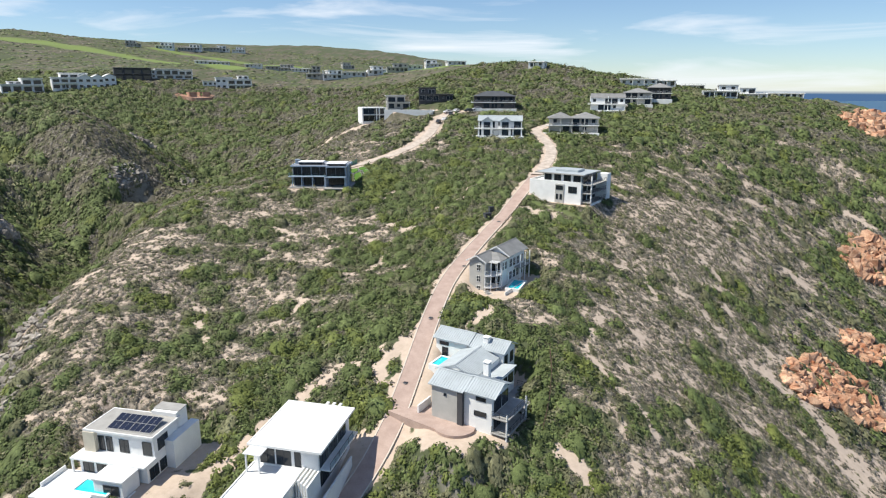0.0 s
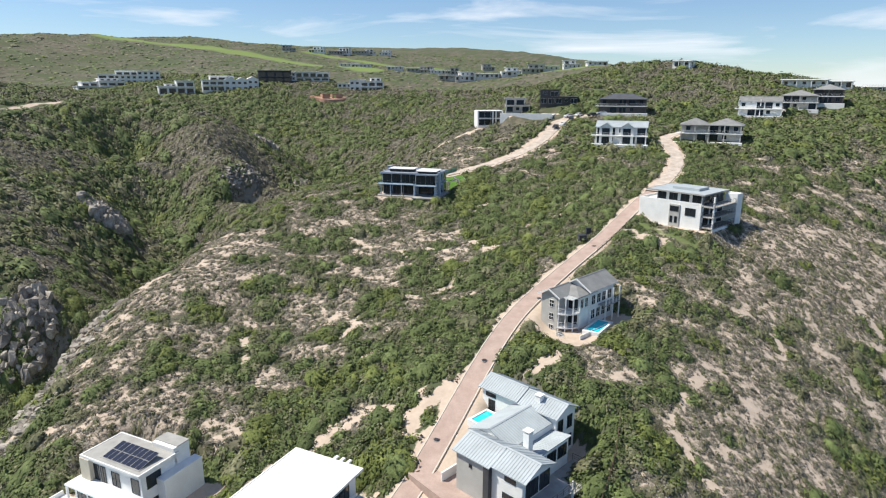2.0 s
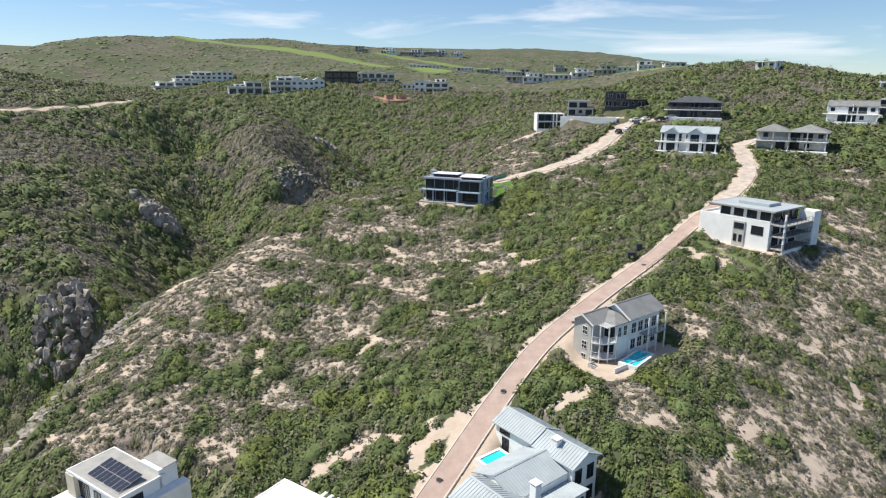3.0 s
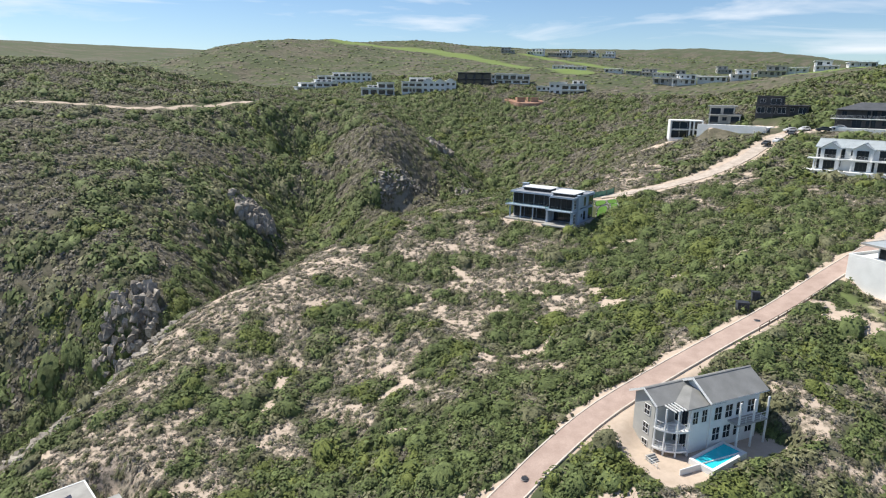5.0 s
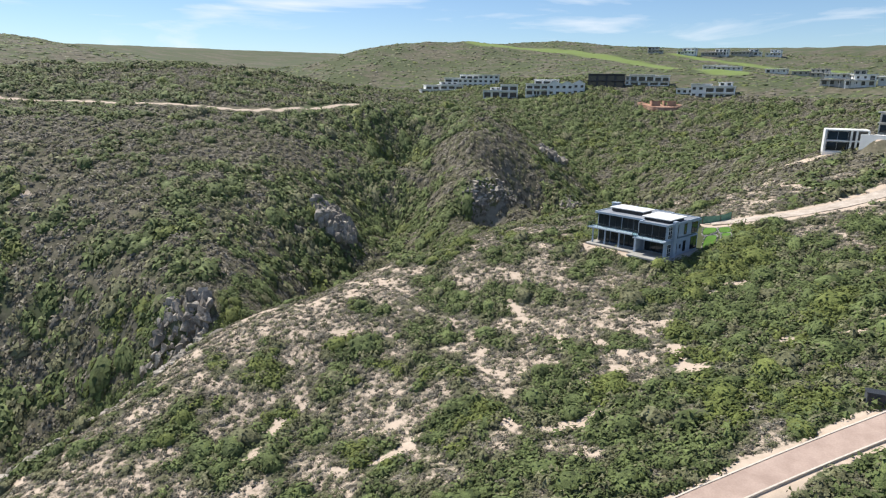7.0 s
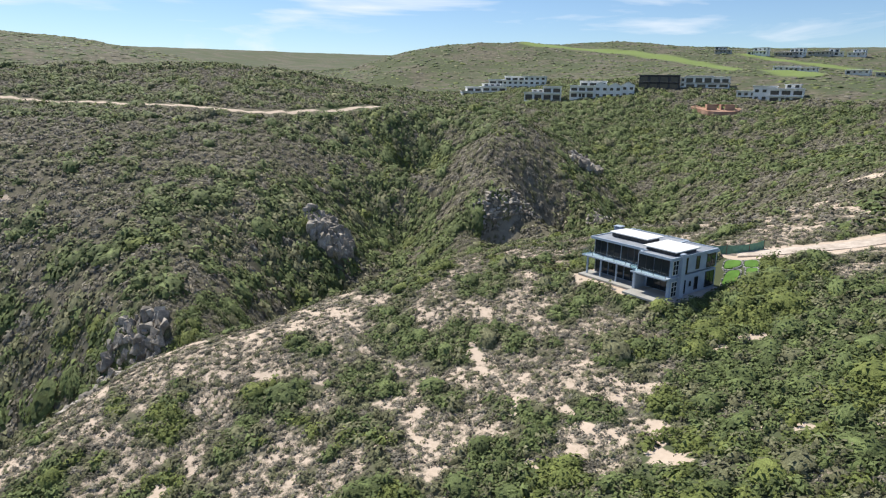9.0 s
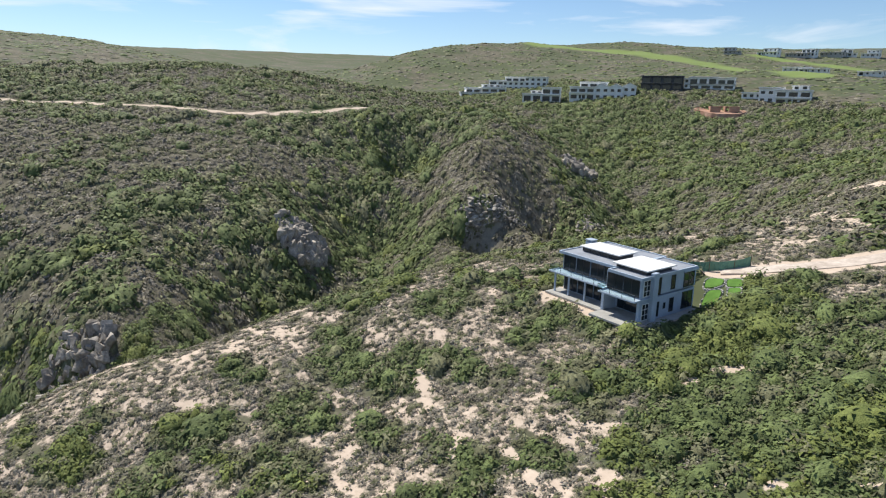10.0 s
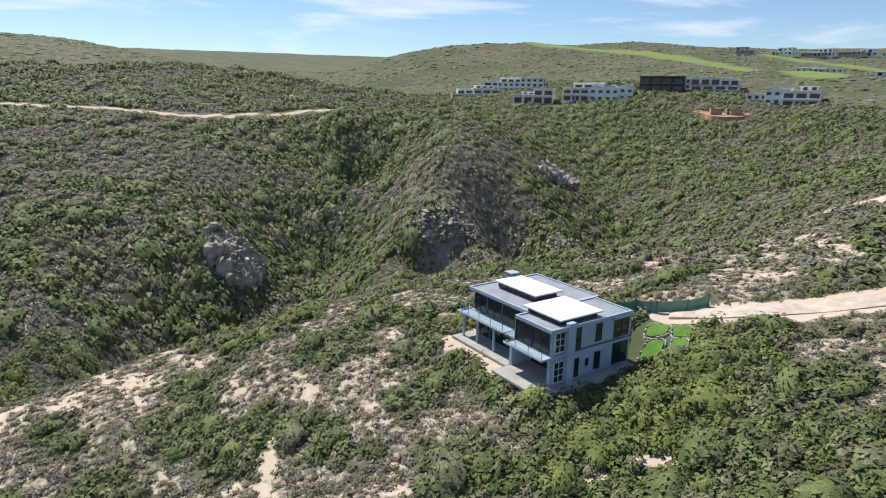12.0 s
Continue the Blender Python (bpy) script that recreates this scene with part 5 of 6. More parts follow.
def block_villa(x, y, z, yaw, w, label, blocks, wall=WHITE, roof=ROOF_WHITE):
    """A villa of stacked boxes. Each block: from and to along the front (shares of its width), set-back, depth, base, top, kind of front."""
    PLOTS.append((x + w / 2 * math.cos(radians(yaw)), y + w / 2 * math.sin(radians(yaw)), yaw, w / 2 + 1, 2.5, 14))
    h = thing("villa", label, "house", pose(x, y, z, 0, 0, yaw), valley)
    for a, b, back_by, deep, z0, z1, kind in blocks:
        x0, x1 = a * w, b * w
        floor_walls(h, x0, x1, back_by, back_by + deep, z0 - (6 if z0 < 0.5 else 0), z1, wall)
        if kind == "gable":
            gable_wall(h, x0, x1, back_by, back_by + deep, z1, 1.7, "y", wall)
            sheet_roof(h, x0, x1, back_by, back_by + deep, z1, 1.9, "y", 0.4, roof, 0.0)
        else:
            slab(h, "roof", x0 - 0.4, x1 + 0.4, back_by - 1.0, back_by + deep + 0.3, z1, z1 + 0.45, roof)
        floors = max(1, round((z1 - z0) / 3.1))
        for f in range(floors):
            zf, hf = z0 + (z1 - z0) * f / floors, (z1 - z0) / floors
            n = max(1, round((x1 - x0) / (5.5 if kind == "glass" else 3.6)))
            for k in range(n):
                c, span = x0 + (x1 - x0) * (k + 0.5) / n, (x1 - x0) / n
                if kind == "glass":
                    window(h, "S", back_by - 0.02, c, zf + 0.25, round(span * 0.74, 1), round(hf - 1.15, 1), 3)
                else:
                    window(h, "S", back_by - 0.02, c, zf + 0.8, round(span * 0.5, 1), 1.5, 2)
            window(h, "E", x1 + 0.02, back_by + deep * 0.4, zf + 0.8, 2.2, 1.5, 2)
            if kind == "glass" and f > 0:
                slab(h, "balcony", x0 - 0.2, x1 + 0.2, back_by - 1.8, back_by, zf - 0.25, zf + 0.1, wall)
                slab(h, "balcony_wall", x0 - 0.2, x1 + 0.2, back_by - 1.8, back_by - 1.6, zf + 0.1, zf + 0.65, wall)
                for k in range(3):
                    column(h, x0 + 0.2 + (x1 - x0 - 0.4) * k / 2, back_by - 1.6, z0 - 1, zf - 0.25, wall, 0.2)
    return h


block_villa(-328.0, 388.5, 97.6, 60, 31, "white stepped villa with dark glazing across the valley",
            ((0.0, 0.42, 0, 9, 0, 3.2, "glass"), (0.12, 0.45, 3, 8, 3.2, 6.2, "glass"), (0.45, 1.0, 0, 10, 0, 6.6, "glass"), (0.5, 0.9, 4, 6, 6.6, 8.4, "plain")))
block_villa(-341.0, 422.6, 103.0, 41, 42, "long white three-storey terraced villa with many bays",
            ((0.25, 0.62, 0, 10, 0, 6.0, "plain"), (0.62, 1.0, 0, 10, 0, 9.0, "plain"), (0.0, 0.3, 3, 8, 0, 6.5, "glass"), (0.28, 0.64, 4, 7, 6.0, 9.0, "glass")))
block_villa(-262.5, 385.0, 96.0, 42, 22, "white split-level villa on a green slope",
            ((0.0, 0.5, 0, 9, 0, 4.6, "glass"), (0.5, 1.0, 1, 10, 0.5, 8.2, "glass"), (0.2, 0.52, 4, 6, 4.6, 6.2, "plain")))
block_villa(-243.5, 404.5, 98.3, 37, 37, "white villa with a framed dark wing and gabled wing",
            ((0.0, 0.38, 0, 9, 0, 6.6, "glass"), (0.14, 0.56, 4, 8, 6.6, 9.4, "glass"), (0.38, 0.6, 0, 10, 0, 7.0, "gable"), (0.6, 0.8, 0.6, 10, 0, 7.0, "gable"), (0.8, 1.0, 2.5, 9, 0.6, 7.6, "gable")))
block_villa(-222.5, 441.7, 104.4, 32, 23, "black flat-roofed modern villa with dark glass",
            ((0.0, 1.0, 0, 10, 0, 3.4, "glass"), (0.0, 1.0, 1.2, 9, 3.4, 7.4, "glass")), CHARCOAL, ROOF_DARK)
block_villa(-204.2, 456.6, 105.2, 28, 27, "white villa with a broad framed glass front",
            ((0.1, 1.0, 1, 9, 0, 2.6, "glass"), (0.1, 0.66, 0, 10, 2.6, 6.2, "glass"), (0.66, 1.0, 0, 10, 2.6, 5.8, "glass"), (0.0, 0.1, 1, 8, 0, 5.4, "plain")))
block_villa(-168.7, 456.5, 98.2, 22, 33, "white three-part villa stepping down the slope",
            ((0.0, 0.3, 3, 8, 2.0, 5.0, "plain"), (0.26, 0.6, 1, 9, 0, 7.6, "plain"), (0.5, 1.0, 0, 10, -1, 6.4, "glass"), (0.72, 0.95, 3, 7, 6.4, 8.6, "plain")))


def building_pit(x, y, yaw):
    z = on_land(x, y)
    p = thing("building_pit", "red earth building pit with half-built brick walls", "building site", pose(x, y, z, 0, 0, yaw))
    bm = bmesh.new()
    ring = [(13 * math.cos(a) * (1 + 0.15 * math.sin(3 * a)), 8 * math.sin(a)) for a in np.linspace(0, 6.28, 25)[:-1]]
    top = [bm.verts.new((a, b, 0.7 + b * 0.22)) for a, b in ring]
    low = [bm.verts.new((a * 1.12, b * 1.12, -4)) for a, b in ring]
    bm.faces.new(top)
    for i in range(len(ring)):
        bm.faces.new((top[i], low[i], low[(i + 1) % len(ring)], top[(i + 1) % len(ring)]))
    part("earth", bm, RED_EARTH, p)
    for x0, x1, y0, y1 in ((-7, 7, 1.0, 1.5), (-7, -6.5, -4, 1), (0, 0.5, -4, 1), (6.5, 7, -4, 1), (-7, -2, -4.4, -3.9), (2, 7, -4.4, -3.9)):
        slab(p, "brick_wall", x0, x1, y0, y1, -0.5, 2.6, RED_EARTH)


building_pit(-166, 437, 42)
# the small villas of the town on the skyline
town = "small white houses on the far hills"
rt = random.Random(3)
for row, n, size in ((((-100, 516), (-88, 518), (-72, 528), (-55, 532), (-38, 545), (-24, 554), (-8, 566), (12, 572)), 0, 15),
                     (((-232, 640), (-218, 636), (-200, 690), (-181, 694), (-165, 694), (-151, 692), (-134, 680), (-117, 668)), 0, 15),
                     (((-350, 745), (-322, 760), (-306, 782), (-302, 794), (-286, 812), (-275, 826), (-258, 830)), 0, 16),
                     (((-30, 690), (-48, 720), (-12, 650), (16, 640), (40, 640), (-70, 735), (-110, 760), (60, 690)), 0, 14)):
    for x, y in row:
        flat_villa(x, y, rt.uniform(-10, 30), size * rt.uniform(0.8, 1.3), 9, rt.choice(("small white villa among far green hills",)), rt.choice((WHITE, WHITE, WHITE, GREY_WALL)), rt.choice((CONCRETE, ROOF_GREY)), rt.choice((1, 2)), 0.7, town, up=0.8, seed=int(x * 7 + y))
for x, y, w in ((112, 372, 20), (128, 378, 14), (222, 420, 22), (245, 432, 22), (275, 470, 26), (300, 480, 18), (60, 420, 10)):
    flat_villa(x, y, -20, w, 9, "white bungalow near the sea skyline", WHITE, CONCRETE, 1, 0.7, town, up=0.5, seed=int(x))


# ---- cars, bins and small things ----
def car(x, y, yaw, mat, label):
    c = thing("parked_car", label, "car", pose(x, y, on_land(x, y, 0.2), 0, 0, yaw), "cars parked at the building site")
    bm = bmesh.new()
    prof = [(-2.2, 0.35), (-2.2, 0.85), (-1.9, 0.95), (-1.0, 1.0), (-0.4, 1.5), (1.2, 1.52), (1.9, 1.0), (2.2, 0.9), (2.2, 0.35)]
    a, b = [[bm.verts.new((px, s, pz)) for px, pz in prof] for s in (-0.85, 0.85)]
    bm.faces.new(a)
    bm.faces.new(b[::-1])
    for i in range(len(prof)):
        j = (i + 1) % len(prof)
        bm.faces.new((a[i], b[i], b[j], a[j]))
    bmesh.ops.bevel(bm, geom=bm.edges[:], offset=0.07, segments=2, affect="EDGES")
    part("body", bm, mat, c)
    slab(c, "side_window", -0.6, 1.3, -0.87, 0.87, 1.05, 1.42, GLASS)
    slab(c, "windscreen", -0.85, -0.5, -0.7, 0.7, 1.08, 1.42, GLASS)
    for px in (-1.35, 1.35):
        for s in (-0.8, 0.8):
            bm = bmesh.new()
            bmesh.ops.create_cone(bm, cap_ends=True, segments=16, radius1=0.34, radius2=0.34, depth=0.22, matrix=pose(px, s, 0.34, 90, 0, 0))
            part("wheel", bm, DARK, c)


CAR_WHITE = material("white car paint", (0.75, 0.75, 0.76), 0.25, vary=0.03, bump=0.0, spec=0.6)
CAR_DARK = material("dark car paint", (0.06, 0.065, 0.075), 0.25, vary=0.05, bump=0.0, spec=0.6)
for x, y, yaw, dark in ((-2.0, 283, 80, 1), (0.8, 287, 70, 0), (3.6, 296, 85, 1), (2.2, 303, 40, 0), (6.2, 304, 60, 0), (12, 300, 20, 1), (16, 303, 10, 0)):
    car(x, y, yaw, CAR_DARK if dark else CAR_WHITE, "dark pickup parked on the sandy track" if dark else "white pickup parked on the sandy track")


def service_box(x, y, w, label):
    b = thing("utility_box", label, "utility box", pose(x, y, on_land(x, y, 0.1), 0, 0, 25))
    slab(b, "cabinet", -w / 2, w / 2, -w / 3, w / 3, -0.3, 1.5, ROOF_DARK)
    slab(b, "lid", -w / 2 - 0.1, w / 2 + 0.1, -w / 3 - 0.1, w / 3 + 0.1, 1.5, 1.62, DARK)
    slab(b, "door", -w / 2 + 0.1, w / 2 - 0.1, -w / 3 - 0.03, -w / 3, 0.1, 1.4, DARK)


service_box(12.3, 170.0, 1.9, "dark green utility kiosk beside the road")
service_box(13.6, 174, 1.3, "small dark utility kiosk beside the road")


def timber_fence(line, step, height, label):
    f = thing("timber_fence", label, "fence", pose(0, 0, 0))
    for (ax, ay), (bx, by) in zip(line, line[1:]):
        n = max(1, round(math.hypot(bx - ax, by - ay) / step))
        bm = bmesh.new()
        za, zb = on_land(ax, ay), on_land(bx, by)
        for k in (0.5, 0.95):
            v = [bm.verts.new(p) for p in ((ax, ay, za + height * k), (bx, by, zb + height * k), (bx, by, zb + height * k + 0.09), (ax, ay, za + height * k + 0.09), (ax + 0.05, ay + 0.05, za + height * k), (bx + 0.05, by + 0.05, zb + height * k), (bx + 0.05, by + 0.05, zb + height * k + 0.09), (ax + 0.05, ay + 0.05, za + height * k + 0.09))]
            for q in ((0, 1, 2, 3), (7, 6, 5, 4), (0, 4, 5, 1), (3, 2, 6, 7), (1, 5, 6, 2), (0, 3, 7, 4)):
                bm.faces.new([v[i] for i in q])
        part("rail", bm, TIMBER, f)
        for i in range(n):
            x, y = ax + (bx - ax) * i / n, ay + (by - ay) * i / n
            z = on_land(x, y)
            slab(f, "post", x - 0.06, x + 0.06, y - 0.06, y + 0.06, z - 0.4, z + height, TIMBER)


timber_fence([(-60.5, 197), (-57.5, 198), (-54.5, 197.6), (-51.5, 198.4)], 1.5, 1.1, "weathered timber rail fence at a lookout path")
timber_fence([(16.5, 92), (18.2, 97), (19.5, 103), (20.2, 110)], 1.2, 1.6, "row of weathered timber posts on the bank")
timber_fence([(16, 164), (20, 172), (23.5, 180)], 2.0, 1.0, "low timber rail beside the road verge")


# ---- rock outcrops ----
def rock_form(rng, seg=14):
    bm = bmesh.new()
    for _ in range(seg):
        p = Vector((rng.gauss(0, 1), rng.gauss(0, 1), rng.gauss(0, 1))).normalized()
        m = max(abs(p.x), abs(p.y), abs(p.z))
        bm.verts.new(p * (0.72 / m * 0.8 + 0.2))
    bmesh.ops.convex_hull(bm, input=bm.verts[:])
    loose = [v for v in bm.verts if not v.link_faces]
    bmesh.ops.delete(bm, geom=loose, context="VERTS")
    me = bpy.data.meshes.new("rock")
    bmesh.ops.recalc_face_normals(bm, faces=bm.faces[:])
    bm.to_mesh(me)
    bm.free()
    return me


def outcrop(x, y, spread, n, size, label, mat, seed, stretch=(1, 1), turn=0, flat=0.7):
    rng = random.Random(seed)
    o = thing("rock_outcrop", label, "rock", pose(x, y, on_land(x, y)))
    forms = [rock_form(rng) for _ in range(6)]
    for me in forms:
        me.materials.append(mat)
    c, s = math.cos(radians(turn)), math.sin(radians(turn))
    for _ in range(n):
        r, a = spread * math.sqrt(rng.random()), rng.uniform(0, 6.28)
        u, v = r * math.cos(a) * stretch[0], r * math.sin(a) * stretch[1]
        px, py = x + u * c - v * s, y + u * s + v * c
        k = size * rng.uniform(0.45, 1.35)
        ob = new("rock", rng.choice(forms))
        ob.parent = o
        ob.matrix_local = o.matrix_world.inverted() @ (pose(px, py, on_land(px, py, k * 0.12), rng.uniform(-18, 18), rng.uniform(-18, 18), rng.uniform(0, 360)) @ Matrix.Diagonal((k * rng.uniform(0.8, 1.5), k * rng.uniform(0.7, 1.1), k * flat * rng.uniform(0.7, 1.2), 1)))


outcrop(-144, 195, 8.5, 260, 1.5, "pale grey quartzite crag in the gorge wall", ROCK, 1, (0.8, 0.75), 60, 1.7)
outcrop(-121.5, 245, 10, 250, 0.95, "banded grey rock ledges on the knoll", ROCK, 2, (1.1, 0.28), 54, 0.7)
outcrop(-148, 312, 9, 150, 1.8, "dark grey cliff at the gully head", ROCK, 3, (0.6, 1.2), 20, 1.8)
outcrop(-115, 133, 7, 160, 1.2, "pale rock buttress low in the gorge", ROCK, 4, (0.8, 1.2), 10, 1.7)
outcrop(-86, 118, 11, 230, 0.95, "weathered grey rocks along the spur edge", ROCK, 5, (0.45, 1.5), 8, 0.7)
outcrop(-79, 98, 9, 130, 0.8, "weathered grey boulders on the slope", ROCK, 6, (0.6, 1.2), 12, 0.7)
outcrop(-115, 286, 6, 120, 0.9, "dark rock wall on the flank of the knoll", ROCK, 7, (0.6, 1.3), 0, 1.5)
outcrop(88, 137, 8, 160, 1.4, "orange-red weathered rocks above the cove", ORANGE_ROCK, 8, (1.3, 0.7), 40, 1.1)
outcrop(98, 140, 10, 200, 1.6, "orange and buff cliff rocks above the cove", ORANGE_ROCK, 9, (1.0, 1.0), 0, 1.2)
outcrop(153, 217, 12, 160, 2.4, "red sandstone bluff on the seaward slope", ORANGE_ROCK, 10, (1.2, 0.7), 40, 1.3)
outcrop(119, 165, 8, 120, 1.6, "orange rocks breaking through the scrub", ORANGE_ROCK, 11, (1.2, 0.7), 40, 1.0)
outcrop(222, 322, 22, 220, 2.6, "red rocky headland above the sea", ORANGE_ROCK, 12, (1.4, 0.8), 40, 1.0)

# ---- scrub ----
def dome(rng, seg, rings, leaves):
    """A lumpy cushion of radius one with loose leaf sprays on it: vertices and triangles."""
    v, f = [(0.0, 0.0, 1.0)], []
    for r in range(1, rings + 1):
        a = r / rings * 1.5
        for i in range(seg):
            t = (i + 0.5 * (r % 2)) / seg * 6.2832
            v.append((math.sin(a) * math.cos(t), math.sin(a) * math.sin(t), math.cos(a) if r < rings else -0.15))
    v = np.array(v)
    lobes = rng.normal(0, 1, (4, 3))
    lobes[:, 2] = np.abs(lobes[:, 2])
    lobes /= np.linalg.norm(lobes, axis=1)[:, None]
    v *= (0.64 + 0.5 * np.max(np.maximum(v @ lobes.T, 0) ** 2, axis=1) + rng.uniform(-0.18, 0.2, len(v)))[:, None]
    for i in range(seg):
        j = (i + 1) % seg
        f.append((0, 1 + i, 1 + j))
        for r in range(1, rings):
            a, b, c, d = 1 + (r - 1) * seg + i, 1 + (r - 1) * seg + j, 1 + r * seg + i, 1 + r * seg + j
            f += [(a, c, d), (a, d, b)] if r % 2 else [(a, c, b), (b, c, d)]
    # leaf sprays lying over the cushion, most of them facing up and outwards
    extra, aim = [], []
    v *= 0.92
    for k in range(leaves):
        u = 1 - (k + 0.5) / leaves * 0.98
        t = k * 2.39996 + rng.uniform(-0.4, 0.4)
        p = np.array((math.sqrt(1 - u * u) * math.cos(t), math.sqrt(1 - u * u) * math.sin(t), u))
        p *= 0.66 + 0.5 * np.max(np.maximum(lobes @ p, 0) ** 2) + rng.uniform(-0.1, 0.14)
        normal = p * 0.55 + (0, 0, 0.75) + rng.normal(0, 0.3, 3)
        normal /= np.linalg.norm(normal)
        a = np.cross(normal, rng.normal(0, 1, 3))
        a /= np.linalg.norm(a)
        b = np.cross(normal, a)
        r = 1.45 / math.sqrt(leaves) * rng.uniform(0.6, 1.25)
        aim += [p * 1.0 + (0, 0, 0.22) + rng.normal(0, 0.22, 3)] * 3
        n = len(v) + len(extra)
        extra += [p + a * r, p - a * 0.45 * r + b * 0.75 * r, p - a * 0.45 * r - b * 0.75 * r]
        f.append((n, n + 1, n + 2))
    aim = np.vstack([v + (0, 0, 0.2), np.array(aim)]) if extra else v + (0, 0, 0.3)
    return (np.vstack([v, np.array(extra)]) if extra else v), np.array(f), aim


def scatter(name, x, y, size, height, form, mat, label, seed):
    rng = np.random.default_rng(seed)
    made = [dome(rng, *form) for _ in range(16)]
    forms, tris, aims = np.stack([m[0] for m in made]), made[0][1], np.stack([m[2] for m in made])
    nv, nf = forms.shape[1], len(tris)
    pick, turn, wide = rng.integers(0, 16, len(x)), rng.uniform(0, 6.28, len(x)), rng.uniform(0.75, 1.3, len(x))
    v = forms[pick]
    c, s = np.cos(turn)[:, None], np.sin(turn)[:, None]
    vx, vy = v[:, :, 0] * wide[:, None], v[:, :, 1] / wide[:, None]
    wx = (vx * c - vy * s) * size[:, None] + x[:, None]
    wy = (vx * s + vy * c) * size[:, None] + y[:, None]
    z0, zx, zy = land(x, y), land(x + 0.8, y), land(x, y + 0.8)
    sx, sy = np.clip((zx - z0) / 0.8, -0.95, 0.95)[:, None], np.clip((zy - z0) / 0.8, -0.95, 0.95)[:, None]
    wz = v[:, :, 2] * height[:, None] + (z0 - 0.05)[:, None] + (wx - x[:, None]) * sx + (wy - y[:, None]) * sy
    co = np.stack([wx, wy, wz], -1).astype(np.float32)
    idx = (tris[None] + (np.arange(len(x)) * nv)[:, None, None]).astype(np.int32)
    me = bpy.data.meshes.new(name)
    me.vertices.add(len(x) * nv)
    me.vertices.foreach_set("co", co.ravel())
    me.loops.add(idx.size)
    me.loops.foreach_set("vertex_index", idx.ravel())
    me.polygons.add(len(x) * nf)
    me.polygons.foreach_set("loop_start", np.arange(0, idx.size, 3, dtype=np.int32))
    me.update(calc_edges=True)
    me.shade_smooth()
    # leaves are lit as the cushion they belong to, leaning with the slope
    n = aims[pick]
    nz = n[:, :, 2]
    nor = np.stack([n[:, :, 0] * c - n[:, :, 1] * s - sx * nz * 0.8, n[:, :, 0] * s + n[:, :, 1] * c - sy * nz * 0.8, nz], -1).reshape(-1, 3)
    nor /= np.linalg.norm(nor, axis=1)[:, None]
    me.normals_split_custom_set_from_vertices(nor.astype(np.float32))
    me.materials.append(mat)
    return tagged(new(name, me), label, "scrub", kind="stuff")


def clear_of_things(x, y):
    ok = near_line(x, y, ROAD)[0] > 2.8
    ok &= near_line(x, y, TRACK)[0] > 2.8
    ok &= near_line(x, y, VALLEY_TRACK)[0] > 3.6
    for cx, cy, cz, yaw, hx, hy in PADS:
        c, s = math.cos(radians(yaw)), math.sin(radians(yaw))
        u, v = (x - cx) * c + (y - cy) * s, -(x - cx) * s + (y - cy) * c
        ok &= (np.abs(u) > hx + 0.6) | (np.abs(v) > hy + 0.6)
    for cx, cy, yaw, hx, front, back in PLOTS:
        c, s = math.cos(radians(yaw)), math.sin(radians(yaw))
        u, v = (x - cx) * c + (y - cy) * s, -(x - cx) * s + (y - cy) * c
        ok &= (np.abs(u) > hx) | (v < -front) | (v > back)
    return ok


KINDS = (("dry_scrub", LEAF_DRY, "low grey-brown dry coastal scrub on sandy soil"), ("green_scrub", LEAF_GREEN, "dense dark green coastal fynbos bushes"),
         ("bright_scrub", LEAF_BRIGHT, "fresh yellow-green coastal bushes"), ("olive_scrub", LEAF_OLIVE, "olive-green low coastal heath bushes"))


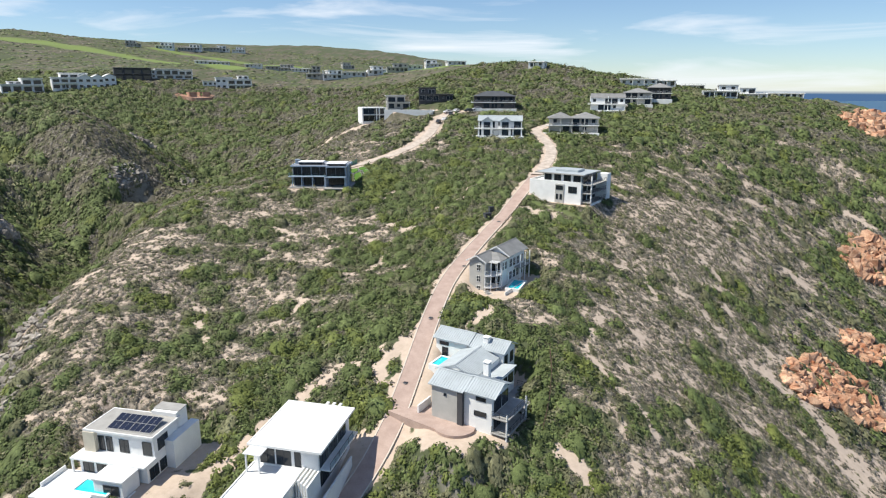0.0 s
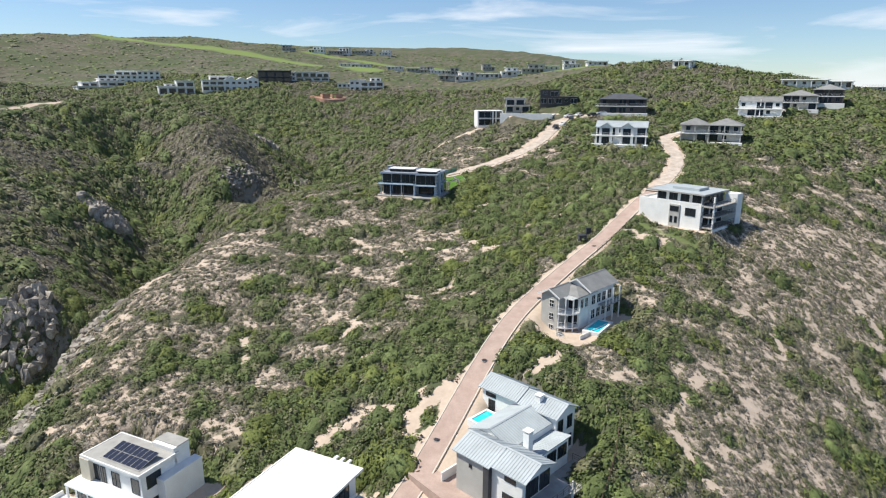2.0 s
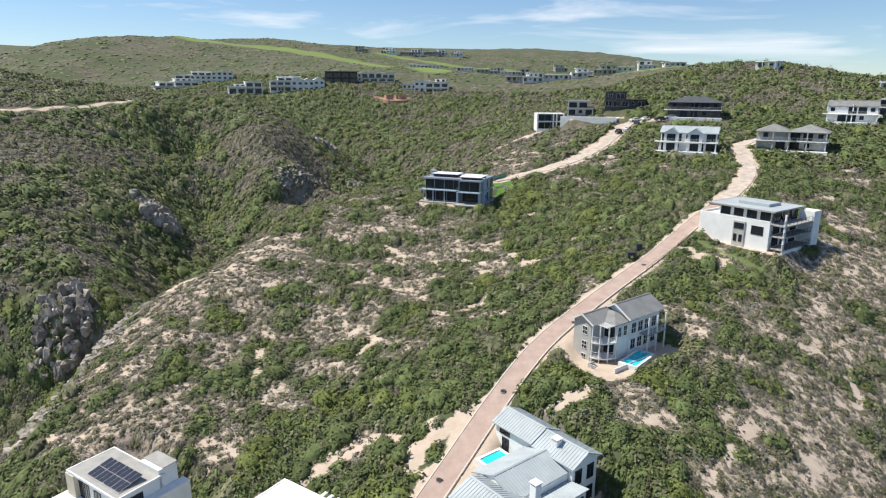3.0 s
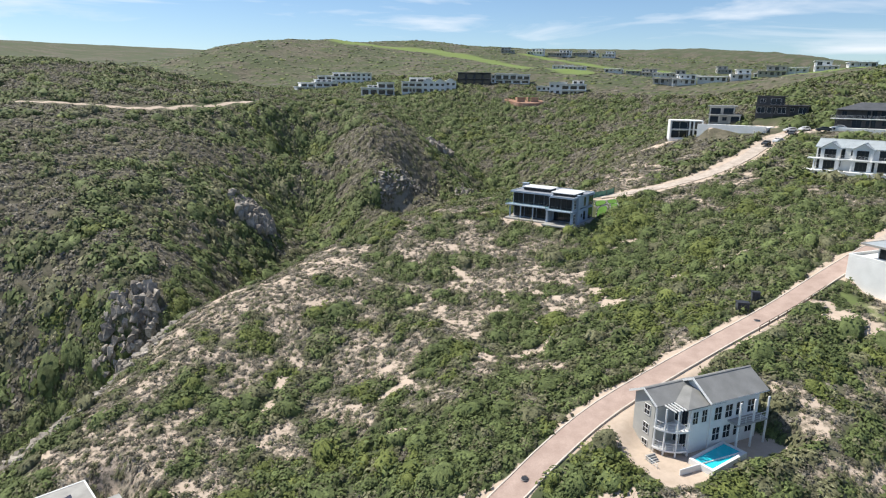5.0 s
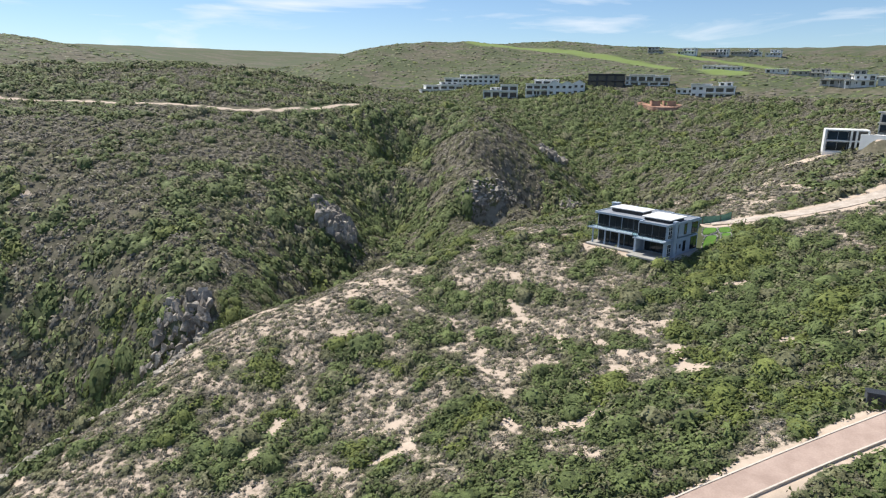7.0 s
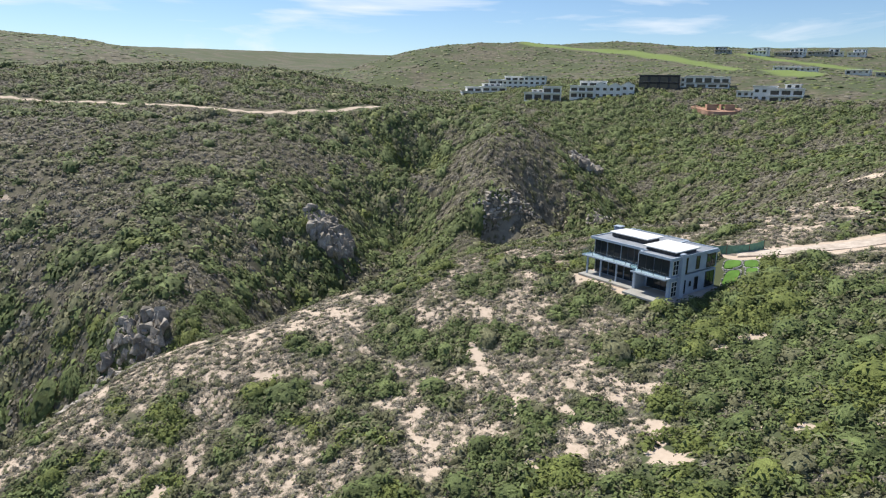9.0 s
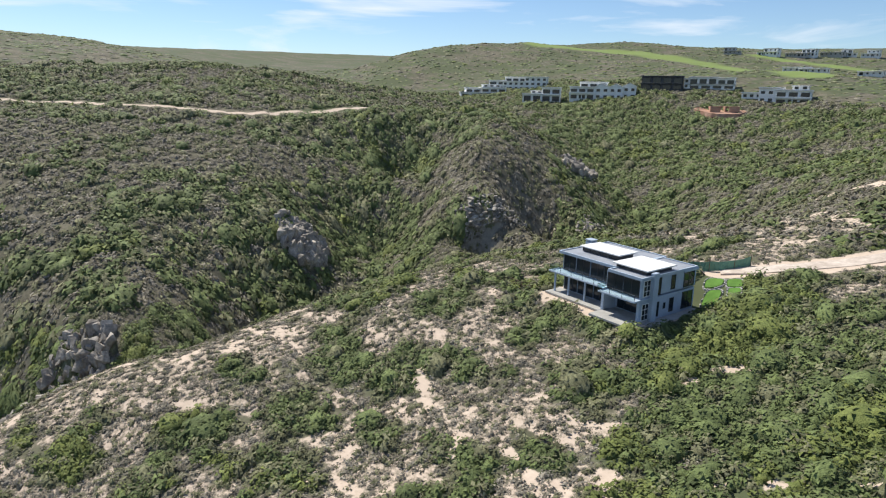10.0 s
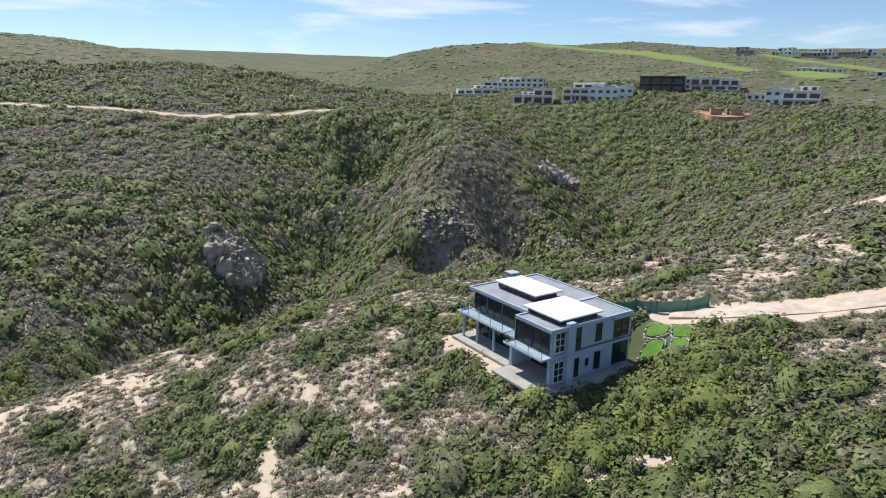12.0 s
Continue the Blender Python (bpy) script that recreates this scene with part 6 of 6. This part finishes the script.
def grow(x0, x1, y0, y1, step, inner, form, seed, radii, only_dry=False, low=1.0, only_lush=False, fresh_from=0.64):
    rng = np.random.default_rng(seed)
    gx, gy = np.meshgrid(np.arange(x0, x1, step), np.arange(y0, y1, step))
    x = (gx + rng.uniform(-0.5, 0.5, gx.shape) * step * 1.4).ravel()
    y = (gy + rng.uniform(-0.5, 0.5, gy.shape) * step * 1.4).ravel()
    if inner:
        keep = ~((x > inner[0]) & (x < inner[1]) & (y > inner[2]) & (y < inner[3]))
        x, y = x[keep], y[keep]
    lush = lushness(x, y) + rng.normal(0, 0.022, len(x))
    keep = clear_of_things(x, y) & (rng.random(len(x)) > bareness(x, y) * (0.8 if only_dry else 1.6)) & (fairway(x, y) < 0.3)
    if only_dry:
        keep &= (lush < 0.5) & (rng.random(len(x)) < 0.8)
    if only_lush:
        keep &= (lush > 0.53) & (bareness(x, y) < 0.05) & (rng.random(len(x)) < 0.75)
    x, y, lush = x[keep], y[keep], lush[keep]
    fresh = fbm(x, y, 9, 71) + rng.normal(0, 0.07, len(x))
    kinds = np.where(lush < 0.46, np.where(rng.random(len(x)) < 0.35, 3, 0), np.where(lush < 0.51, np.where(rng.random(len(x)) < 0.7, 3, 0), np.where(fresh > fresh_from, 2, np.where(rng.random(len(x)) < 0.22, 3, 1))))
    base = np.where((kinds == 0) | (lush < 0.47), radii[0], radii[1])
    size = base * rng.uniform(0.55, 1.35, len(x))
    height = low * size * np.where(kinds == 0, 0.6, 0.82) * rng.uniform(0.6, 1.35, len(x))
    for kind, (name, mat, label) in enumerate(KINDS):
        k = kinds == kind
        if k.any():
            scatter(name, x[k], y[k], size[k], height[k], form, mat, label, seed + kind)


NEAR, MIDDLE = (-122, 88, 74, 242), (-345, 215, 10, 470)
grow(*NEAR, 1.0, None, (5, 1, 20), 1, (0.52, 0.95))
grow(*NEAR, 0.9, None, (4, 1, 8), 41, (0.42, 0.52), only_dry=True)
grow(*NEAR, 4.0, None, (8, 3, 70), 61, (1.3, 1.75), only_lush=True, low=0.95)
grow(*MIDDLE, 1.7, NEAR, (4, 1, 11), 11, (1.1, 1.55), fresh_from=0.72)
grow(*MIDDLE, 6.0, NEAR, (7, 2, 34), 71, (1.8, 2.6), only_lush=True, low=0.9, fresh_from=0.72)
grow(-800, 400, -80, 900, 5.5, MIDDLE, (4, 1, 0), 21, (2.3, 3.2), low=0.22, fresh_from=0.7)

sea_mesh = mesh_object("sea", [(-2000, -3000, 0), (4900, -3000, 0), (4900, 4900, 0), (-2000, 4900, 0)], [(0, 1, 2, 3)], SEA)
tagged(new("water", sea_mesh), "deep blue sea out to the hazy horizon", "sea", kind="structure")
